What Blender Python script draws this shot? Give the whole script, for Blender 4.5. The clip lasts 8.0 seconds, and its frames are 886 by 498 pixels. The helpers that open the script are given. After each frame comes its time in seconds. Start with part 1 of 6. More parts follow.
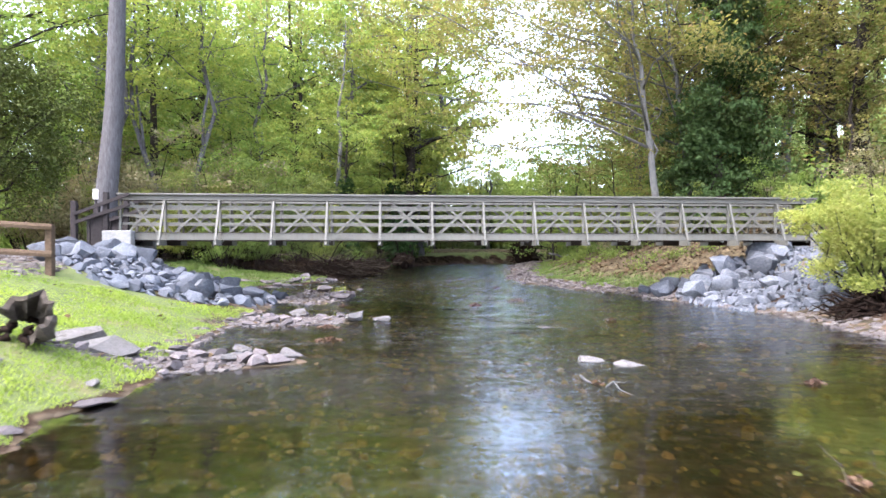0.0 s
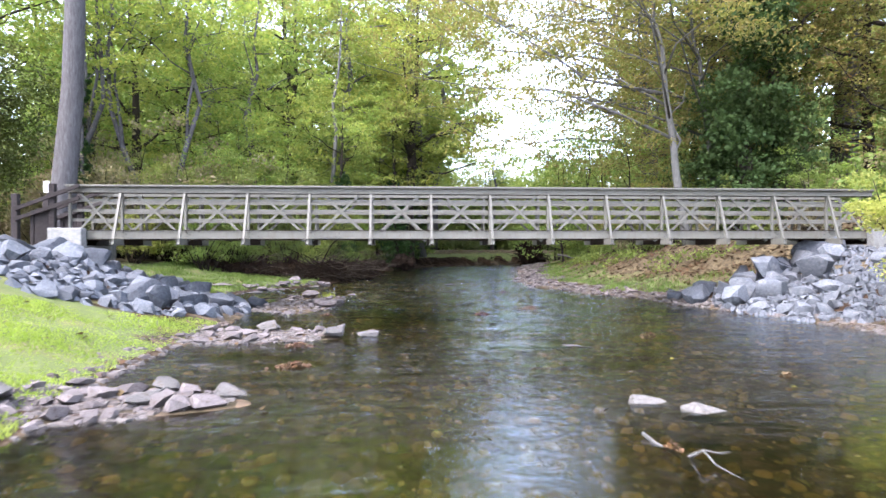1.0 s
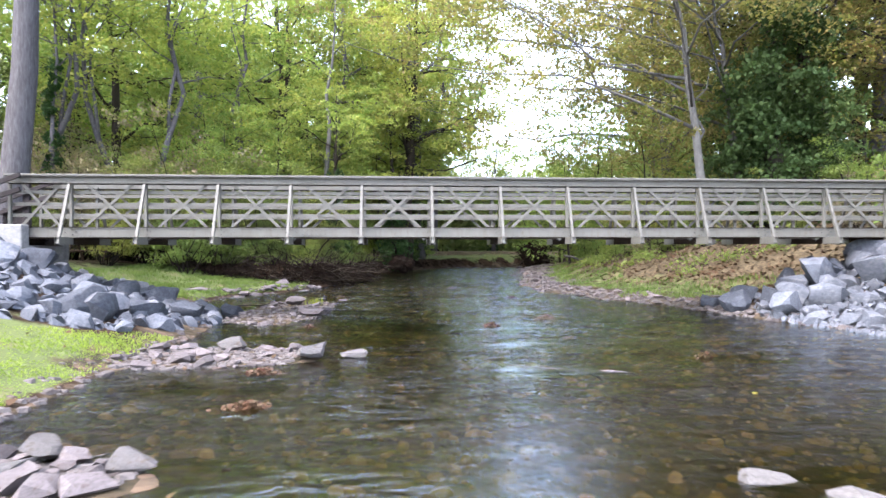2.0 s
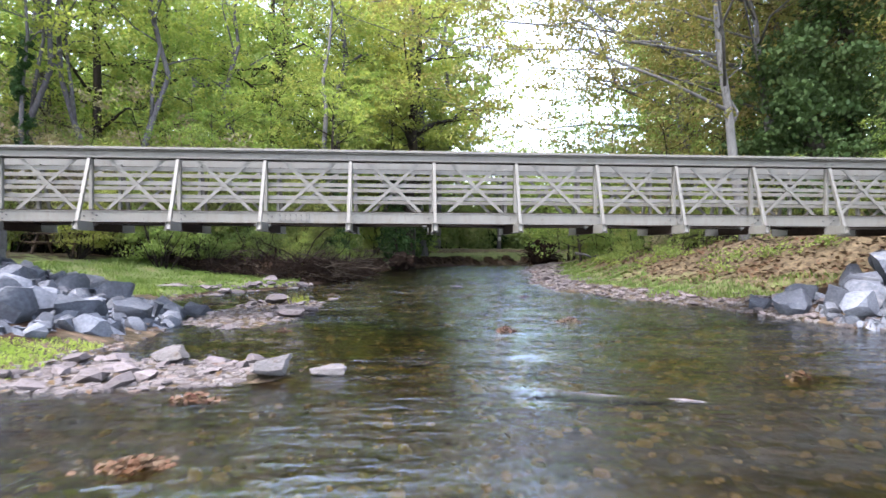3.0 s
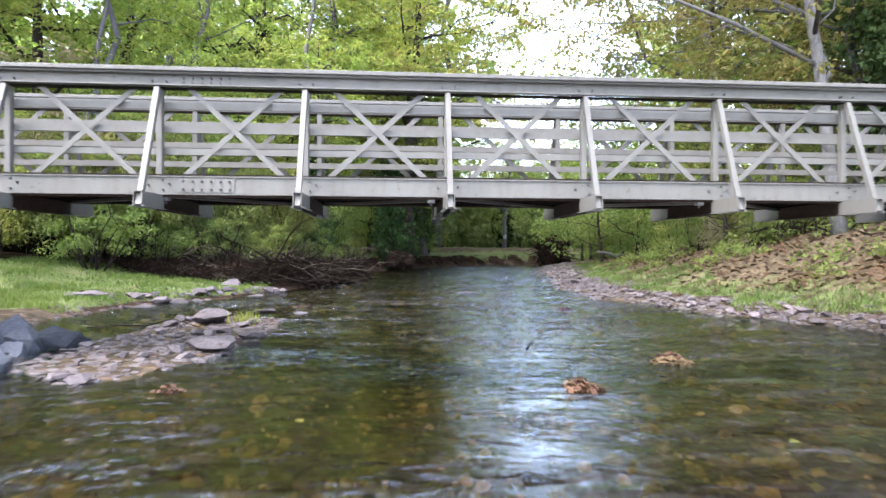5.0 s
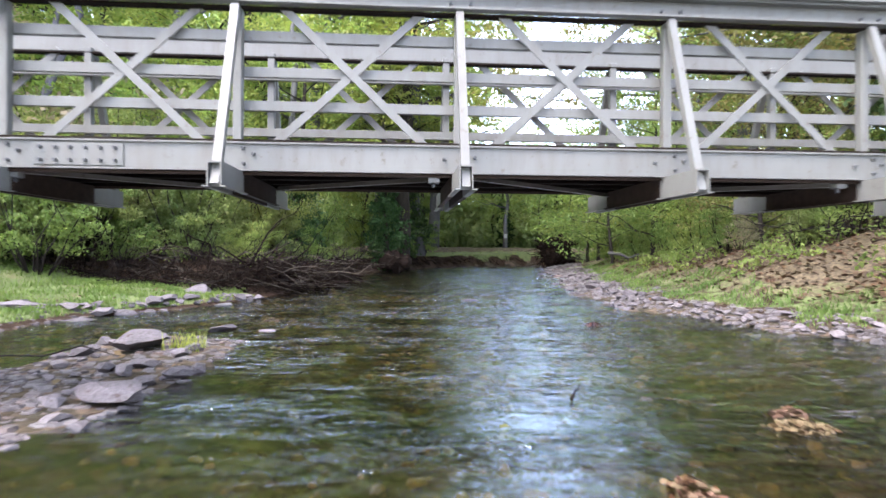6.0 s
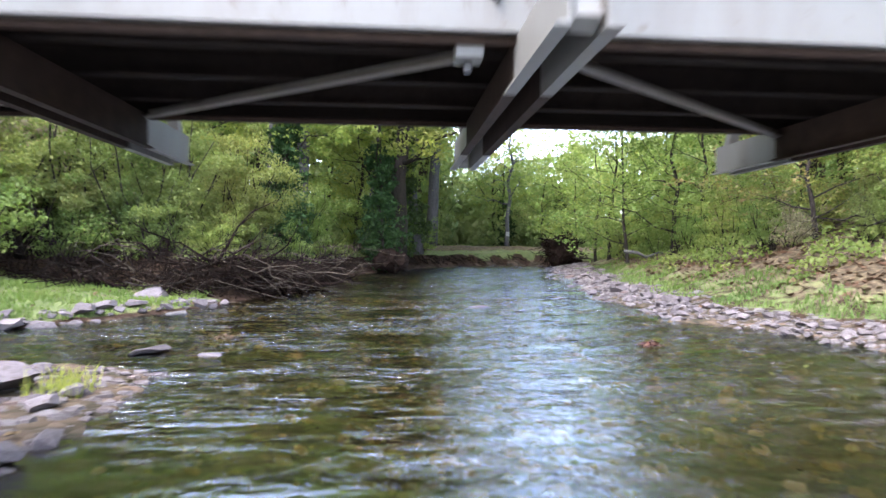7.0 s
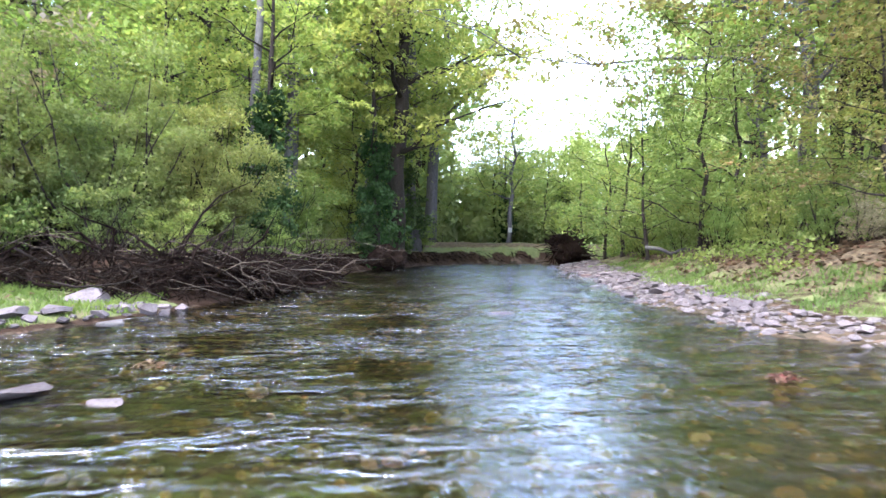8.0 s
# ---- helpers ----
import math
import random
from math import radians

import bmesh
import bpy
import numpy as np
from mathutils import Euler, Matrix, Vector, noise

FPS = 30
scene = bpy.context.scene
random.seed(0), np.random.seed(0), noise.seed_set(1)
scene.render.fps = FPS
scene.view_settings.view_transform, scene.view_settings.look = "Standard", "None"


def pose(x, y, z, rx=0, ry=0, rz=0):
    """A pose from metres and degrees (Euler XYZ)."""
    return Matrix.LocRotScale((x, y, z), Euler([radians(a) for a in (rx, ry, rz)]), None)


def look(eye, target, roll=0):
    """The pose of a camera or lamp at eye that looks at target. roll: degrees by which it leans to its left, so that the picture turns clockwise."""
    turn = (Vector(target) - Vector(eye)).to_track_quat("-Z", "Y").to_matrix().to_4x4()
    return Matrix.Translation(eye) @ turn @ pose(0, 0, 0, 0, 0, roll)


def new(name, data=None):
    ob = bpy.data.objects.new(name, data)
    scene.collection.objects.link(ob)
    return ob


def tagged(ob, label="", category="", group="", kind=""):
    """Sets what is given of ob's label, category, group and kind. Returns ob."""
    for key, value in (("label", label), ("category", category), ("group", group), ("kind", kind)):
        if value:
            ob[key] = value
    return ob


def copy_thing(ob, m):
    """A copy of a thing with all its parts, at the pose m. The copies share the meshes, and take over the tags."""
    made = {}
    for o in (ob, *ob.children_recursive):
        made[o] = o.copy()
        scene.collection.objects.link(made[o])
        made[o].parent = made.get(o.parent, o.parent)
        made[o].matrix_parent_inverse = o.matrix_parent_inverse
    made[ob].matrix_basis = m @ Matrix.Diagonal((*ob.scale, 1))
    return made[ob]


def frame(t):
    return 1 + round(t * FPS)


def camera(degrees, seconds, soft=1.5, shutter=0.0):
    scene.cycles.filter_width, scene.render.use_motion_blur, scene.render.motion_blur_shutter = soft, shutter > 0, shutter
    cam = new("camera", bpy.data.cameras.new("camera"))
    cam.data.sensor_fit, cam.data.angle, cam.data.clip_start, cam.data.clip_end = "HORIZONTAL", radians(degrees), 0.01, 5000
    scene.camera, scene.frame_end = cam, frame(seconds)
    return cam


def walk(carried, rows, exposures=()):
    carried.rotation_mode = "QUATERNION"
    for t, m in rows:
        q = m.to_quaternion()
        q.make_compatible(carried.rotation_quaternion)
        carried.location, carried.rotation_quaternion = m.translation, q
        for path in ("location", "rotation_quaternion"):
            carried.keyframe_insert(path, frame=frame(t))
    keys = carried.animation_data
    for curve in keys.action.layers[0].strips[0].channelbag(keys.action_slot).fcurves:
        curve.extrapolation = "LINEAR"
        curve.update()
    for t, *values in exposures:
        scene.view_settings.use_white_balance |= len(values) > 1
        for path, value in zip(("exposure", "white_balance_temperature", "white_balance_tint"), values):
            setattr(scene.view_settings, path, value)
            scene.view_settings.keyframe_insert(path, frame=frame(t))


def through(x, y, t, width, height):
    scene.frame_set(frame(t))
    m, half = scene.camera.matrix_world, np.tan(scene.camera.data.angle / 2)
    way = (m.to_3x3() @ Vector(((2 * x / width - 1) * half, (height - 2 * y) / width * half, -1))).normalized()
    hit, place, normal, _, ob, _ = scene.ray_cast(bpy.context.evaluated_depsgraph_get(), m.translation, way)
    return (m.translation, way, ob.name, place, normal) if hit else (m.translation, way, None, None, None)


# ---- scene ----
cam = camera(74.0, 8.0, 1.5, 0.5)
PATH = [
    (0, (-1.043, -17.325, 1.602), (-0.885, -15.331, 1.596), -0.0),
    (0.5, (-0.929, -16.108, 1.568), (-0.778, -14.114, 1.564), -0.1),
    (1, (-0.797, -15.005, 1.554), (-0.65, -13.01, 1.553), -0.1),
    (1.5, (-0.745, -13.945, 1.56), (-0.596, -11.95, 1.562), -0.1),
    (1.7, (-0.738, -13.532, 1.566), (-0.587, -11.538, 1.568), -0.1),
    (2.8, (-0.626, -11.294, 1.322), (-0.485, -9.299, 1.335), 0.0),
    (3, (-0.583, -10.824, 1.337), (-0.444, -8.829, 1.339), 0.2),
    (3.5, (-0.543, -9.735, 1.211), (-0.406, -7.739, 1.209), 0.2),
    (4, (-0.525, -8.631, 1.208), (-0.388, -6.636, 1.208), 0.4),
    (4.2, (-0.52, -8.199, 1.2), (-0.384, -6.204, 1.203), 0.4),
    (5.3, (-0.492, -5.722, 1.255), (-0.343, -3.728, 1.256), 0.2),
    (5.5, (-0.459, -5.283, 1.258), (-0.307, -3.289, 1.258), 0.3),
    (6, (-0.427, -4.118, 1.284), (-0.271, -2.124, 1.284), 0.3),
    (6.5, (-0.428, -2.917, 1.337), (-0.267, -0.924, 1.335), 0.4),
    (6.8, (-0.395, -2.125, 1.32), (-0.233, -0.131, 1.324), 0.3),
    (7, (-0.379, -1.618, 1.215), (-0.212, 0.375, 1.213), 0.4),
    (7.2, (-0.37, -1.012, 1.215), (-0.19, 0.98, 1.207), 0.1),
    (7.5, (-0.346, -0.233, 1.158), (-0.175, 1.759, 1.155), 0.4),
    (8, (-0.482, 0.902, 1.102), (-0.297, 2.894, 1.094), 0.5),
]
walk(cam, [(t, look(eye, target, roll)) for t, eye, target, roll in PATH], [(0, 2.92, 6200, 17), (4.0, 2.92, 6200, 17), (5.5, 3.1, 6000, 18), (6.5, 3.15, 5950, 18), (7.0, 3.35, 5900, 19), (7.5, 3.82, 5800, 20), (8.0, 3.58, 5800, 20)])

# ---- world, sun, exposure ----
world = bpy.data.worlds.new("world")
scene.world = world
world.use_nodes = True
wn = world.node_tree
wn.nodes.clear()
sky = wn.nodes.new("ShaderNodeTexSky")
sky.sky_type = "NISHITA"
sky.sun_disc = False
sky.sun_elevation, sky.sun_rotation = radians(57), radians(229)
sky.dust_density, sky.air_density, sky.ozone_density = 3.0, 1.0, 1.0
soft_sky = wn.nodes.new("ShaderNodeHueSaturation")
soft_sky.inputs["Saturation"].default_value = 0.68
bg = wn.nodes.new("ShaderNodeBackground")
bg.inputs["Strength"].default_value = 0.25
wout = wn.nodes.new("ShaderNodeOutputWorld")
wn.links.new(sky.outputs[0], soft_sky.inputs["Color"])
wn.links.new(soft_sky.outputs[0], bg.inputs["Color"])
wn.links.new(bg.outputs[0], wout.inputs["Surface"])

sun = new("sun", bpy.data.lights.new("sun", "SUN"))
sun.data.energy, sun.data.angle, sun.data.color = 0.9, radians(40), (1.0, 0.95, 0.88)
sun.matrix_world = look((-7, -6, 14), (0, 0, 0))

# ---- materials ----
class Nodes:
    """Small helper to wire a node material."""

    def __init__(self, name):
        self.m = bpy.data.materials.new(name)
        self.m.use_nodes = True
        self.t = self.m.node_tree
        self.t.nodes.clear()
        self.out = self.t.nodes.new("ShaderNodeOutputMaterial")

    def add(self, kind, **values):
        n = self.t.nodes.new(kind)
        for key, v in values.items():
            n.inputs[key.replace("_", " ")].default_value = v
        return n

    def link(self, a, b):
        self.t.links.new(a, b)

    def coords(self, stretch=(1, 1, 1), world_space=False):
        if world_space:
            src = self.add("ShaderNodeNewGeometry").outputs["Position"]
        else:
            src = self.add("ShaderNodeTexCoord").outputs["Object"]
        mp = self.add("ShaderNodeMapping")
        mp.inputs["Scale"].default_value = stretch
        self.link(src, mp.inputs["Vector"])
        return mp.outputs["Vector"]

    def noise(self, vec, scale, detail=4.0, rough=0.6, twist=0.0):
        n = self.add("ShaderNodeTexNoise", Scale=scale, Detail=detail, Roughness=rough, Distortion=twist)
        self.link(vec, n.inputs["Vector"])
        return n.outputs["Fac"]

    def ramp(self, fac, *stops):
        r = self.t.nodes.new("ShaderNodeValToRGB")
        el = r.color_ramp.elements
        while len(el) < len(stops):
            el.new(0.5)
        for e, (p, c) in zip(el, stops):
            e.position, e.color = p, (*c, 1) if len(c) == 3 else c
        self.link(fac, r.inputs["Fac"])
        return r.outputs["Color"]

    def mix(self, fac, a, b, mode="MIX"):
        n = self.t.nodes.new("ShaderNodeMix")
        n.data_type, n.blend_type = "RGBA", mode
        for sock, v in ((n.inputs[0], fac), (n.inputs[6], a), (n.inputs[7], b)):
            if isinstance(v, (int, float)):
                sock.default_value = v
            elif isinstance(v, tuple):
                sock.default_value = (*v, 1)
            else:
                self.link(v, sock)
        return n.outputs[2]

    def maths(self, op, a, b=0.0):
        n = self.t.nodes.new("ShaderNodeMath")
        n.operation = op
        for sock, v in ((n.inputs[0], a), (n.inputs[1], b)):
            if isinstance(v, (int, float)):
                sock.default_value = v
            else:
                self.link(v, sock)
        return n.outputs[0]

    def bump(self, height, strength=0.4, distance=0.02):
        n = self.add("ShaderNodeBump", Strength=strength, Distance=distance)
        self.link(height, n.inputs["Height"])
        return n.outputs["Normal"]

    def surface(self, color, rough=0.8, normal=None, metal=0.0, spec=0.4):
        p = self.add("ShaderNodeBsdfPrincipled")
        for key, v in (("Base Color", color), ("Roughness", rough), ("Metallic", metal), ("Specular IOR Level", spec)):
            if isinstance(v, tuple):
                p.inputs[key].default_value = (*v, 1)
            elif isinstance(v, (int, float)):
                p.inputs[key].default_value = v
            else:
                self.link(v, p.inputs[key])
        if normal is not None:
            self.link(normal, p.inputs["Normal"])
        return p.outputs[0]

    def done(self, shader):
        self.link(shader, self.out.inputs["Surface"])
        return self.m


def rough_material(name, dark, light, scale=6.0, rough=0.85, bump=0.5, depth=0.02, stretch=(1, 1, 1), vary=0.25, world_space=False, spot=None, spec=0.12):
    """A two-scale mottled surface: large stains, fine grain, relief; each object a little lighter or darker."""
    n = Nodes(name)
    vec = n.coords(stretch, world_space)
    big, fine = n.noise(vec, scale * 0.25, 3), n.noise(vec, scale * 3, 6, 0.7)
    col = n.ramp(big, (0.3, dark), (0.7, light))
    col = n.mix(0.55, col, n.ramp(fine, (0.3, tuple(c * 0.55 for c in dark)), (0.7, tuple(min(1, c * 1.25) for c in light))))
    if spot:
        col = n.mix(n.ramp(n.noise(vec, scale * 0.8, 5, 0.75), (0.55, (0, 0, 0)), (0.68, (1, 1, 1))), col, spot)
    info = n.add("ShaderNodeObjectInfo")
    shade = n.ramp(info.outputs["Random"], (0, (1 - vary,) * 3), (1, (1 + vary * 0.6,) * 3))
    col = n.mix(1.0, col, shade, "MULTIPLY")
    return n.done(n.surface(col, rough, n.bump(n.mix(0.5, big, fine), bump, depth), spec=spec))


def steel_material(name, paint, dirt):
    """Smooth paint with faint runs and a few dirty specks."""
    n = Nodes(name)
    runs = n.noise(n.coords((5, 5, 0.9)), 2.0, 5, 0.65)
    cloud = n.noise(n.coords(), 1.2, 2)
    speck = n.noise(n.coords(), 14.0, 5, 0.7)
    col = n.mix(n.ramp(runs, (0.45, (0, 0, 0)), (0.75, (0.75, 0.75, 0.75))), paint, tuple(0.5 * (a + b) for a, b in zip(paint, dirt)))
    col = n.mix(1.0, col, n.ramp(cloud, (0.3, (0.93, 0.93, 0.93)), (0.7, (1.06, 1.06, 1.06))), "MULTIPLY")
    col = n.mix(n.ramp(speck, (0.6, (0, 0, 0)), (0.7, (0.85, 0.85, 0.85))), col, dirt)
    return n.done(n.surface(col, 0.45, n.bump(speck, 0.08, 0.003), spec=0.25))


def leaf_material(name, *tints, through=0.35):
    """Thin leaves: tint by leaf and by plant, some light shining through."""
    n = Nodes(name)
    geo, info = n.add("ShaderNodeNewGeometry"), n.add("ShaderNodeObjectInfo")
    k = len(tints) - 1
    clump = n.noise(n.coords((1, 1, 1.6), True), 1.1, 2, 0.6)
    pick = n.maths("ADD", n.maths("MULTIPLY", geo.outputs["Random Per Island"], 0.4), n.maths("MULTIPLY", n.maths("SUBTRACT", clump, 0.22), 1.1))
    col = n.ramp(pick, *[(i / k, c) for i, c in enumerate(tints)])
    hue = n.add("ShaderNodeHueSaturation", Saturation=0.88)
    n.link(n.maths("MULTIPLY_ADD", info.outputs["Random"], 0.05), hue.inputs["Hue"])
    hue.inputs["Hue"].links[0].from_node.inputs[2].default_value = 0.475
    n.link(col, hue.inputs["Color"])
    patch = n.noise(n.coords((1, 1, 1), True), 0.35, 2)
    col = n.mix(1.0, hue.outputs[0], n.ramp(patch, (0.3, (0.66, 0.74, 0.7)), (0.7, (1.25, 1.18, 1.08))), "MULTIPLY")
    shiny = n.surface(col, 0.55, spec=0.07)
    thin = n.add("ShaderNodeBsdfTranslucent")
    n.link(n.mix(1.0, col, (1.15, 1.3, 0.75), "MULTIPLY"), thin.inputs["Color"])
    mx = n.add("ShaderNodeMixShader", Fac=through)
    n.link(shiny, mx.inputs[1]), n.link(thin.outputs[0], mx.inputs[2])
    return n.done(mx.outputs[0])


def water_material():
    """Clear brownish water: calm below the bridge, a riffle above it."""
    n = Nodes("stream_water")
    where = n.add("ShaderNodeSeparateXYZ")
    n.link(n.add("ShaderNodeNewGeometry").outputs["Position"], where.inputs[0])
    riffle = n.add("ShaderNodeMapRange")
    for key, v in (("From Min", -12.0), ("From Max", 8.0), ("To Min", 0.12), ("To Max", 1.6)):
        riffle.inputs[key].default_value = v
    n.link(where.outputs["Y"], riffle.inputs["Value"])
    broad = n.ramp(n.noise(n.coords((0.55, 0.9, 1), True), 1.0, 3, 0.6), (0.4, (0, 0, 0)), (0.62, (1, 1, 1)))
    swell = n.noise(n.coords((0.8, 3.0, 1), True), 1.2, 1.5, 0.45, 0.5)
    ripple = n.noise(n.coords((0.9, 1.8, 1), True), 4.2, 3, 0.55, 1.2)
    h = n.maths("ADD", swell, n.maths("MULTIPLY", ripple, 0.6))
    amount = n.maths("MULTIPLY", riffle.outputs[0], n.maths("MULTIPLY_ADD", broad, 1.2))
    amount.node.inputs[1].links[0].from_node.inputs[2].default_value = 0.35
    bump = n.add("ShaderNodeBump", Distance=0.045)
    n.link(h, bump.inputs["Height"]), n.link(amount, bump.inputs["Strength"])
    body = n.add("ShaderNodeBsdfTransparent")
    body.inputs["Color"].default_value = (0.95, 0.87, 0.64, 1)
    gloss = n.add("ShaderNodeBsdfGlossy", Roughness=0.03)
    gloss.inputs["Color"].default_value = (0.88, 0.95, 1, 1)
    fres = n.add("ShaderNodeFresnel", IOR=2.5)
    n.link(bump.outputs[0], gloss.inputs["Normal"]), n.link(bump.outputs[0], fres.inputs["Normal"])
    mx = n.add("ShaderNodeMixShader")
    n.link(fres.outputs[0], mx.inputs[0]), n.link(body.outputs[0], mx.inputs[1]), n.link(gloss.outputs[0], mx.inputs[2])
    return n.done(mx.outputs[0])


def ground_material():
    """Earth, turf, gravel and leaf litter, laid out by the ground's own cover layer."""
    n = Nodes("ground_cover")
    vec = n.coords((1, 1, 1), True)
    big, mid, fine = n.noise(vec, 0.5, 4), n.noise(vec, 3.0, 5, 0.65), n.noise(vec, 30, 5, 0.7)
    cell = n.add("ShaderNodeTexVoronoi", Scale=7.0, Randomness=1.0)
    n.link(vec, cell.inputs["Vector"])
    leaf = n.add("ShaderNodeTexVoronoi", Scale=16.0)
    n.link(vec, leaf.inputs["Vector"])
    cover = n.add("ShaderNodeAttribute")
    cover.attribute_name = "cover"
    sep = n.add("ShaderNodeSeparateColor")
    n.link(cover.outputs["Color"], sep.inputs[0])
    dirt = n.mix(0.5, n.ramp(mid, (0.3, (0.0149, 0.00842, 0.00515)), (0.7, (0.0365, 0.0225, 0.0142))), n.ramp(fine, (0.3, (0.00995, 0.00562, 0.0036)), (0.7, (0.0431, 0.0281, 0.018))))
    turf = n.mix(0.4, n.ramp(mid, (0.3, (0.0556, 0.0744, 0.0236)), (0.7, (0.0981, 0.115, 0.0406))), n.ramp(fine, (0.3, (0.0326, 0.0465, 0.0168)), (0.7, (0.111, 0.131, 0.059))))
    turf = n.mix(n.ramp(n.noise(vec, 0.9, 4, 0.7), (0.52, (0, 0, 0)), (0.66, (0.8, 0.8, 0.8))), turf, (0.11, 0.1, 0.05))
    stone = n.mix(0.55, n.ramp(sep_value(n, cell.outputs["Color"]), (0, (0.0159, 0.0143, 0.0102)), (0.4, (0.0316, 0.0272, 0.0204)), (0.75, (0.0606, 0.0473, 0.0347)), (1, (0.116, 0.0801, 0.0612))), n.ramp(mid, (0.35, (0.0131, 0.0143, 0.00815)), (0.65, (0.0721, 0.0514, 0.0305))))
    litter = n.mix(0.6, n.ramp(mid, (0.3, (0.026, 0.02, 0.013)), (0.7, (0.075, 0.06, 0.038))), n.ramp(sep_value(n, leaf.outputs["Color"]), (0, (0.024, 0.017, 0.01)), (0.35, (0.06, 0.045, 0.027)), (0.7, (0.1, 0.078, 0.046)), (1, (0.13, 0.1, 0.06))))
    edge = n.maths("MULTIPLY_ADD", n.maths("SUBTRACT", mid, 0.5), 1.1)
    edge.node.inputs[2].default_value = 0.0
    def mask(channel):
        v = n.maths("ADD", sep.outputs[channel], edge)
        return n.ramp(v, (0.4, (0, 0, 0)), (0.62, (1, 1, 1)))
    col = n.mix(mask("Blue"), dirt, litter)
    col = n.mix(mask("Red"), col, turf)
    col = n.mix(mask("Green"), col, stone)
    h = n.mix(mask("Green"), fine, n.maths("MULTIPLY", n.maths("SUBTRACT", 1.0, cell.outputs["Distance"]), 2.0))
    return n.done(n.surface(col, 0.9, n.bump(h, 0.7, 0.03), spec=0.06))


def sep_value(n, color):
    s = n.add("ShaderNodeSeparateColor")
    n.link(color, s.inputs[0])
    return s.outputs[0]


GROUND = ground_material()
WATER = water_material()
STEEL = steel_material("painted_steel", (0.081, 0.0801, 0.0698), (0.045, 0.0309, 0.0205))
STEEL_DIRTY = steel_material("weathered_steel", (0.07, 0.06, 0.048), (0.03, 0.022, 0.016))
BOLT = rough_material("galvanised_bolt", (0.0302, 0.0302, 0.0302), (0.0544, 0.0544, 0.0531), 30, 0.4, 0.2, 0.002)
# deck timber near black: the shade under the bridge is in its colour
SHADED_WOOD = rough_material("shaded_deck_wood", (0.002, 0.0016, 0.0012), (0.006, 0.0046, 0.0036), 6, 1.0, 0.5, 0.01, (0.3, 4, 1), spec=0.0)
# darker steel copy; shade under deck and chord is in its colour
DARK_STEEL = rough_material("near_black_steel", (0.004, 0.003, 0.0024), (0.012, 0.009, 0.007), 5, 0.8, 0.3, 0.004, vary=0.1, spec=0.02)
# rusty brown steel, darkened further for the shade below the deck
RUST = rough_material("dark_brown_steel", (0.0096, 0.00625, 0.0045), (0.0252, 0.0165, 0.0117), 5, 0.7, 0.3, 0.004, vary=0.1, spec=0.04)
CONCRETE = rough_material("concrete", (0.124, 0.124, 0.122), (0.177, 0.177, 0.172), 4, 0.85, 0.4, 0.01)
STONE_GREY = rough_material("blue_grey_stone", (0.0394, 0.0448, 0.0551), (0.0975, 0.105, 0.121), 5, 0.85, 0.7, 0.03, vary=0.35, spot=(0.116, 0.118, 0.125))
STONE_DARK = rough_material("dark_blue_stone", (0.024, 0.028, 0.036), (0.058, 0.064, 0.076), 5, 0.8, 0.9, 0.04, vary=0.3, spot=(0.08, 0.084, 0.092))
STONE_RIVER = rough_material("river_stone", (0.0515, 0.0436, 0.0429), (0.119, 0.106, 0.107), 9, 0.75, 0.5, 0.015, vary=0.4, spot=(0.0413, 0.0283, 0.0214))
STONE_PALE = rough_material("pale_stone", (0.0655, 0.0612, 0.0574), (0.106, 0.101, 0.1), 7, 0.8, 0.9, 0.045, vary=0.12, spot=(0.0469, 0.0313, 0.0208))
STONE_TURF = rough_material("weathered_boulder", (0.0798, 0.0747, 0.0705), (0.143, 0.135, 0.13), 6, 0.85, 1.0, 0.05, vary=0.1, spot=(0.0504, 0.0415, 0.0353))
BARK = rough_material("grey_bark", (0.0465, 0.0438, 0.0446), (0.117, 0.113, 0.119), 7, 0.95, 1.0, 0.05, (1, 1, 0.18))
BARK_DARK = rough_material("dark_bark", (0.0109, 0.00878, 0.00688), (0.0344, 0.0282, 0.0234), 7, 0.95, 1.0, 0.05, (1, 1, 0.18))
BARK_PALE = rough_material("pale_bark", (0.0598, 0.0578, 0.0533), (0.103, 0.102, 0.0976), 5, 0.9, 0.5, 0.02, (1, 1, 0.4), spot=(0.0314, 0.0283, 0.0251))
TWIG = rough_material("dead_branch", (0.00774, 0.00551, 0.0041), (0.022, 0.0173, 0.0135), 8, 0.95, 0.5, 0.01, vary=0.4)
PALE_TWIG = rough_material("bleached_branch", (0.036, 0.0282, 0.0204), (0.072, 0.06, 0.045), 8, 0.95, 0.5, 0.01, vary=0.35)
DRIFT = rough_material("rotten_driftwood", (0.02, 0.013, 0.01), (0.1, 0.085, 0.07), 9, 0.95, 0.9, 0.03, (0.5, 3, 3))
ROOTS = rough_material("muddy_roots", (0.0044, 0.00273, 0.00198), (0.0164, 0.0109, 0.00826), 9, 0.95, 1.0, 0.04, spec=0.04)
TIMBER = rough_material("brown_fence_timber", (0.0392, 0.0254, 0.0156), (0.0785, 0.055, 0.0371), 6, 0.85, 0.5, 0.01, (1, 1, 1))
STAINED = rough_material("grey_brown_stained_timber", (0.0138, 0.0113, 0.0118), (0.0314, 0.0265, 0.0265), 6, 0.8, 0.4, 0.008)
WHITE = rough_material("white_sign_paint", (0.268, 0.268, 0.268), (0.307, 0.307, 0.307), 5, 0.6, 0.1, 0.002)
LEAF_LIME = leaf_material("lime_leaves", (0.0996, 0.144, 0.0258), (0.16, 0.207, 0.0412), (0.217, 0.244, 0.0619), (0.255, 0.244, 0.0837), through=0.55)
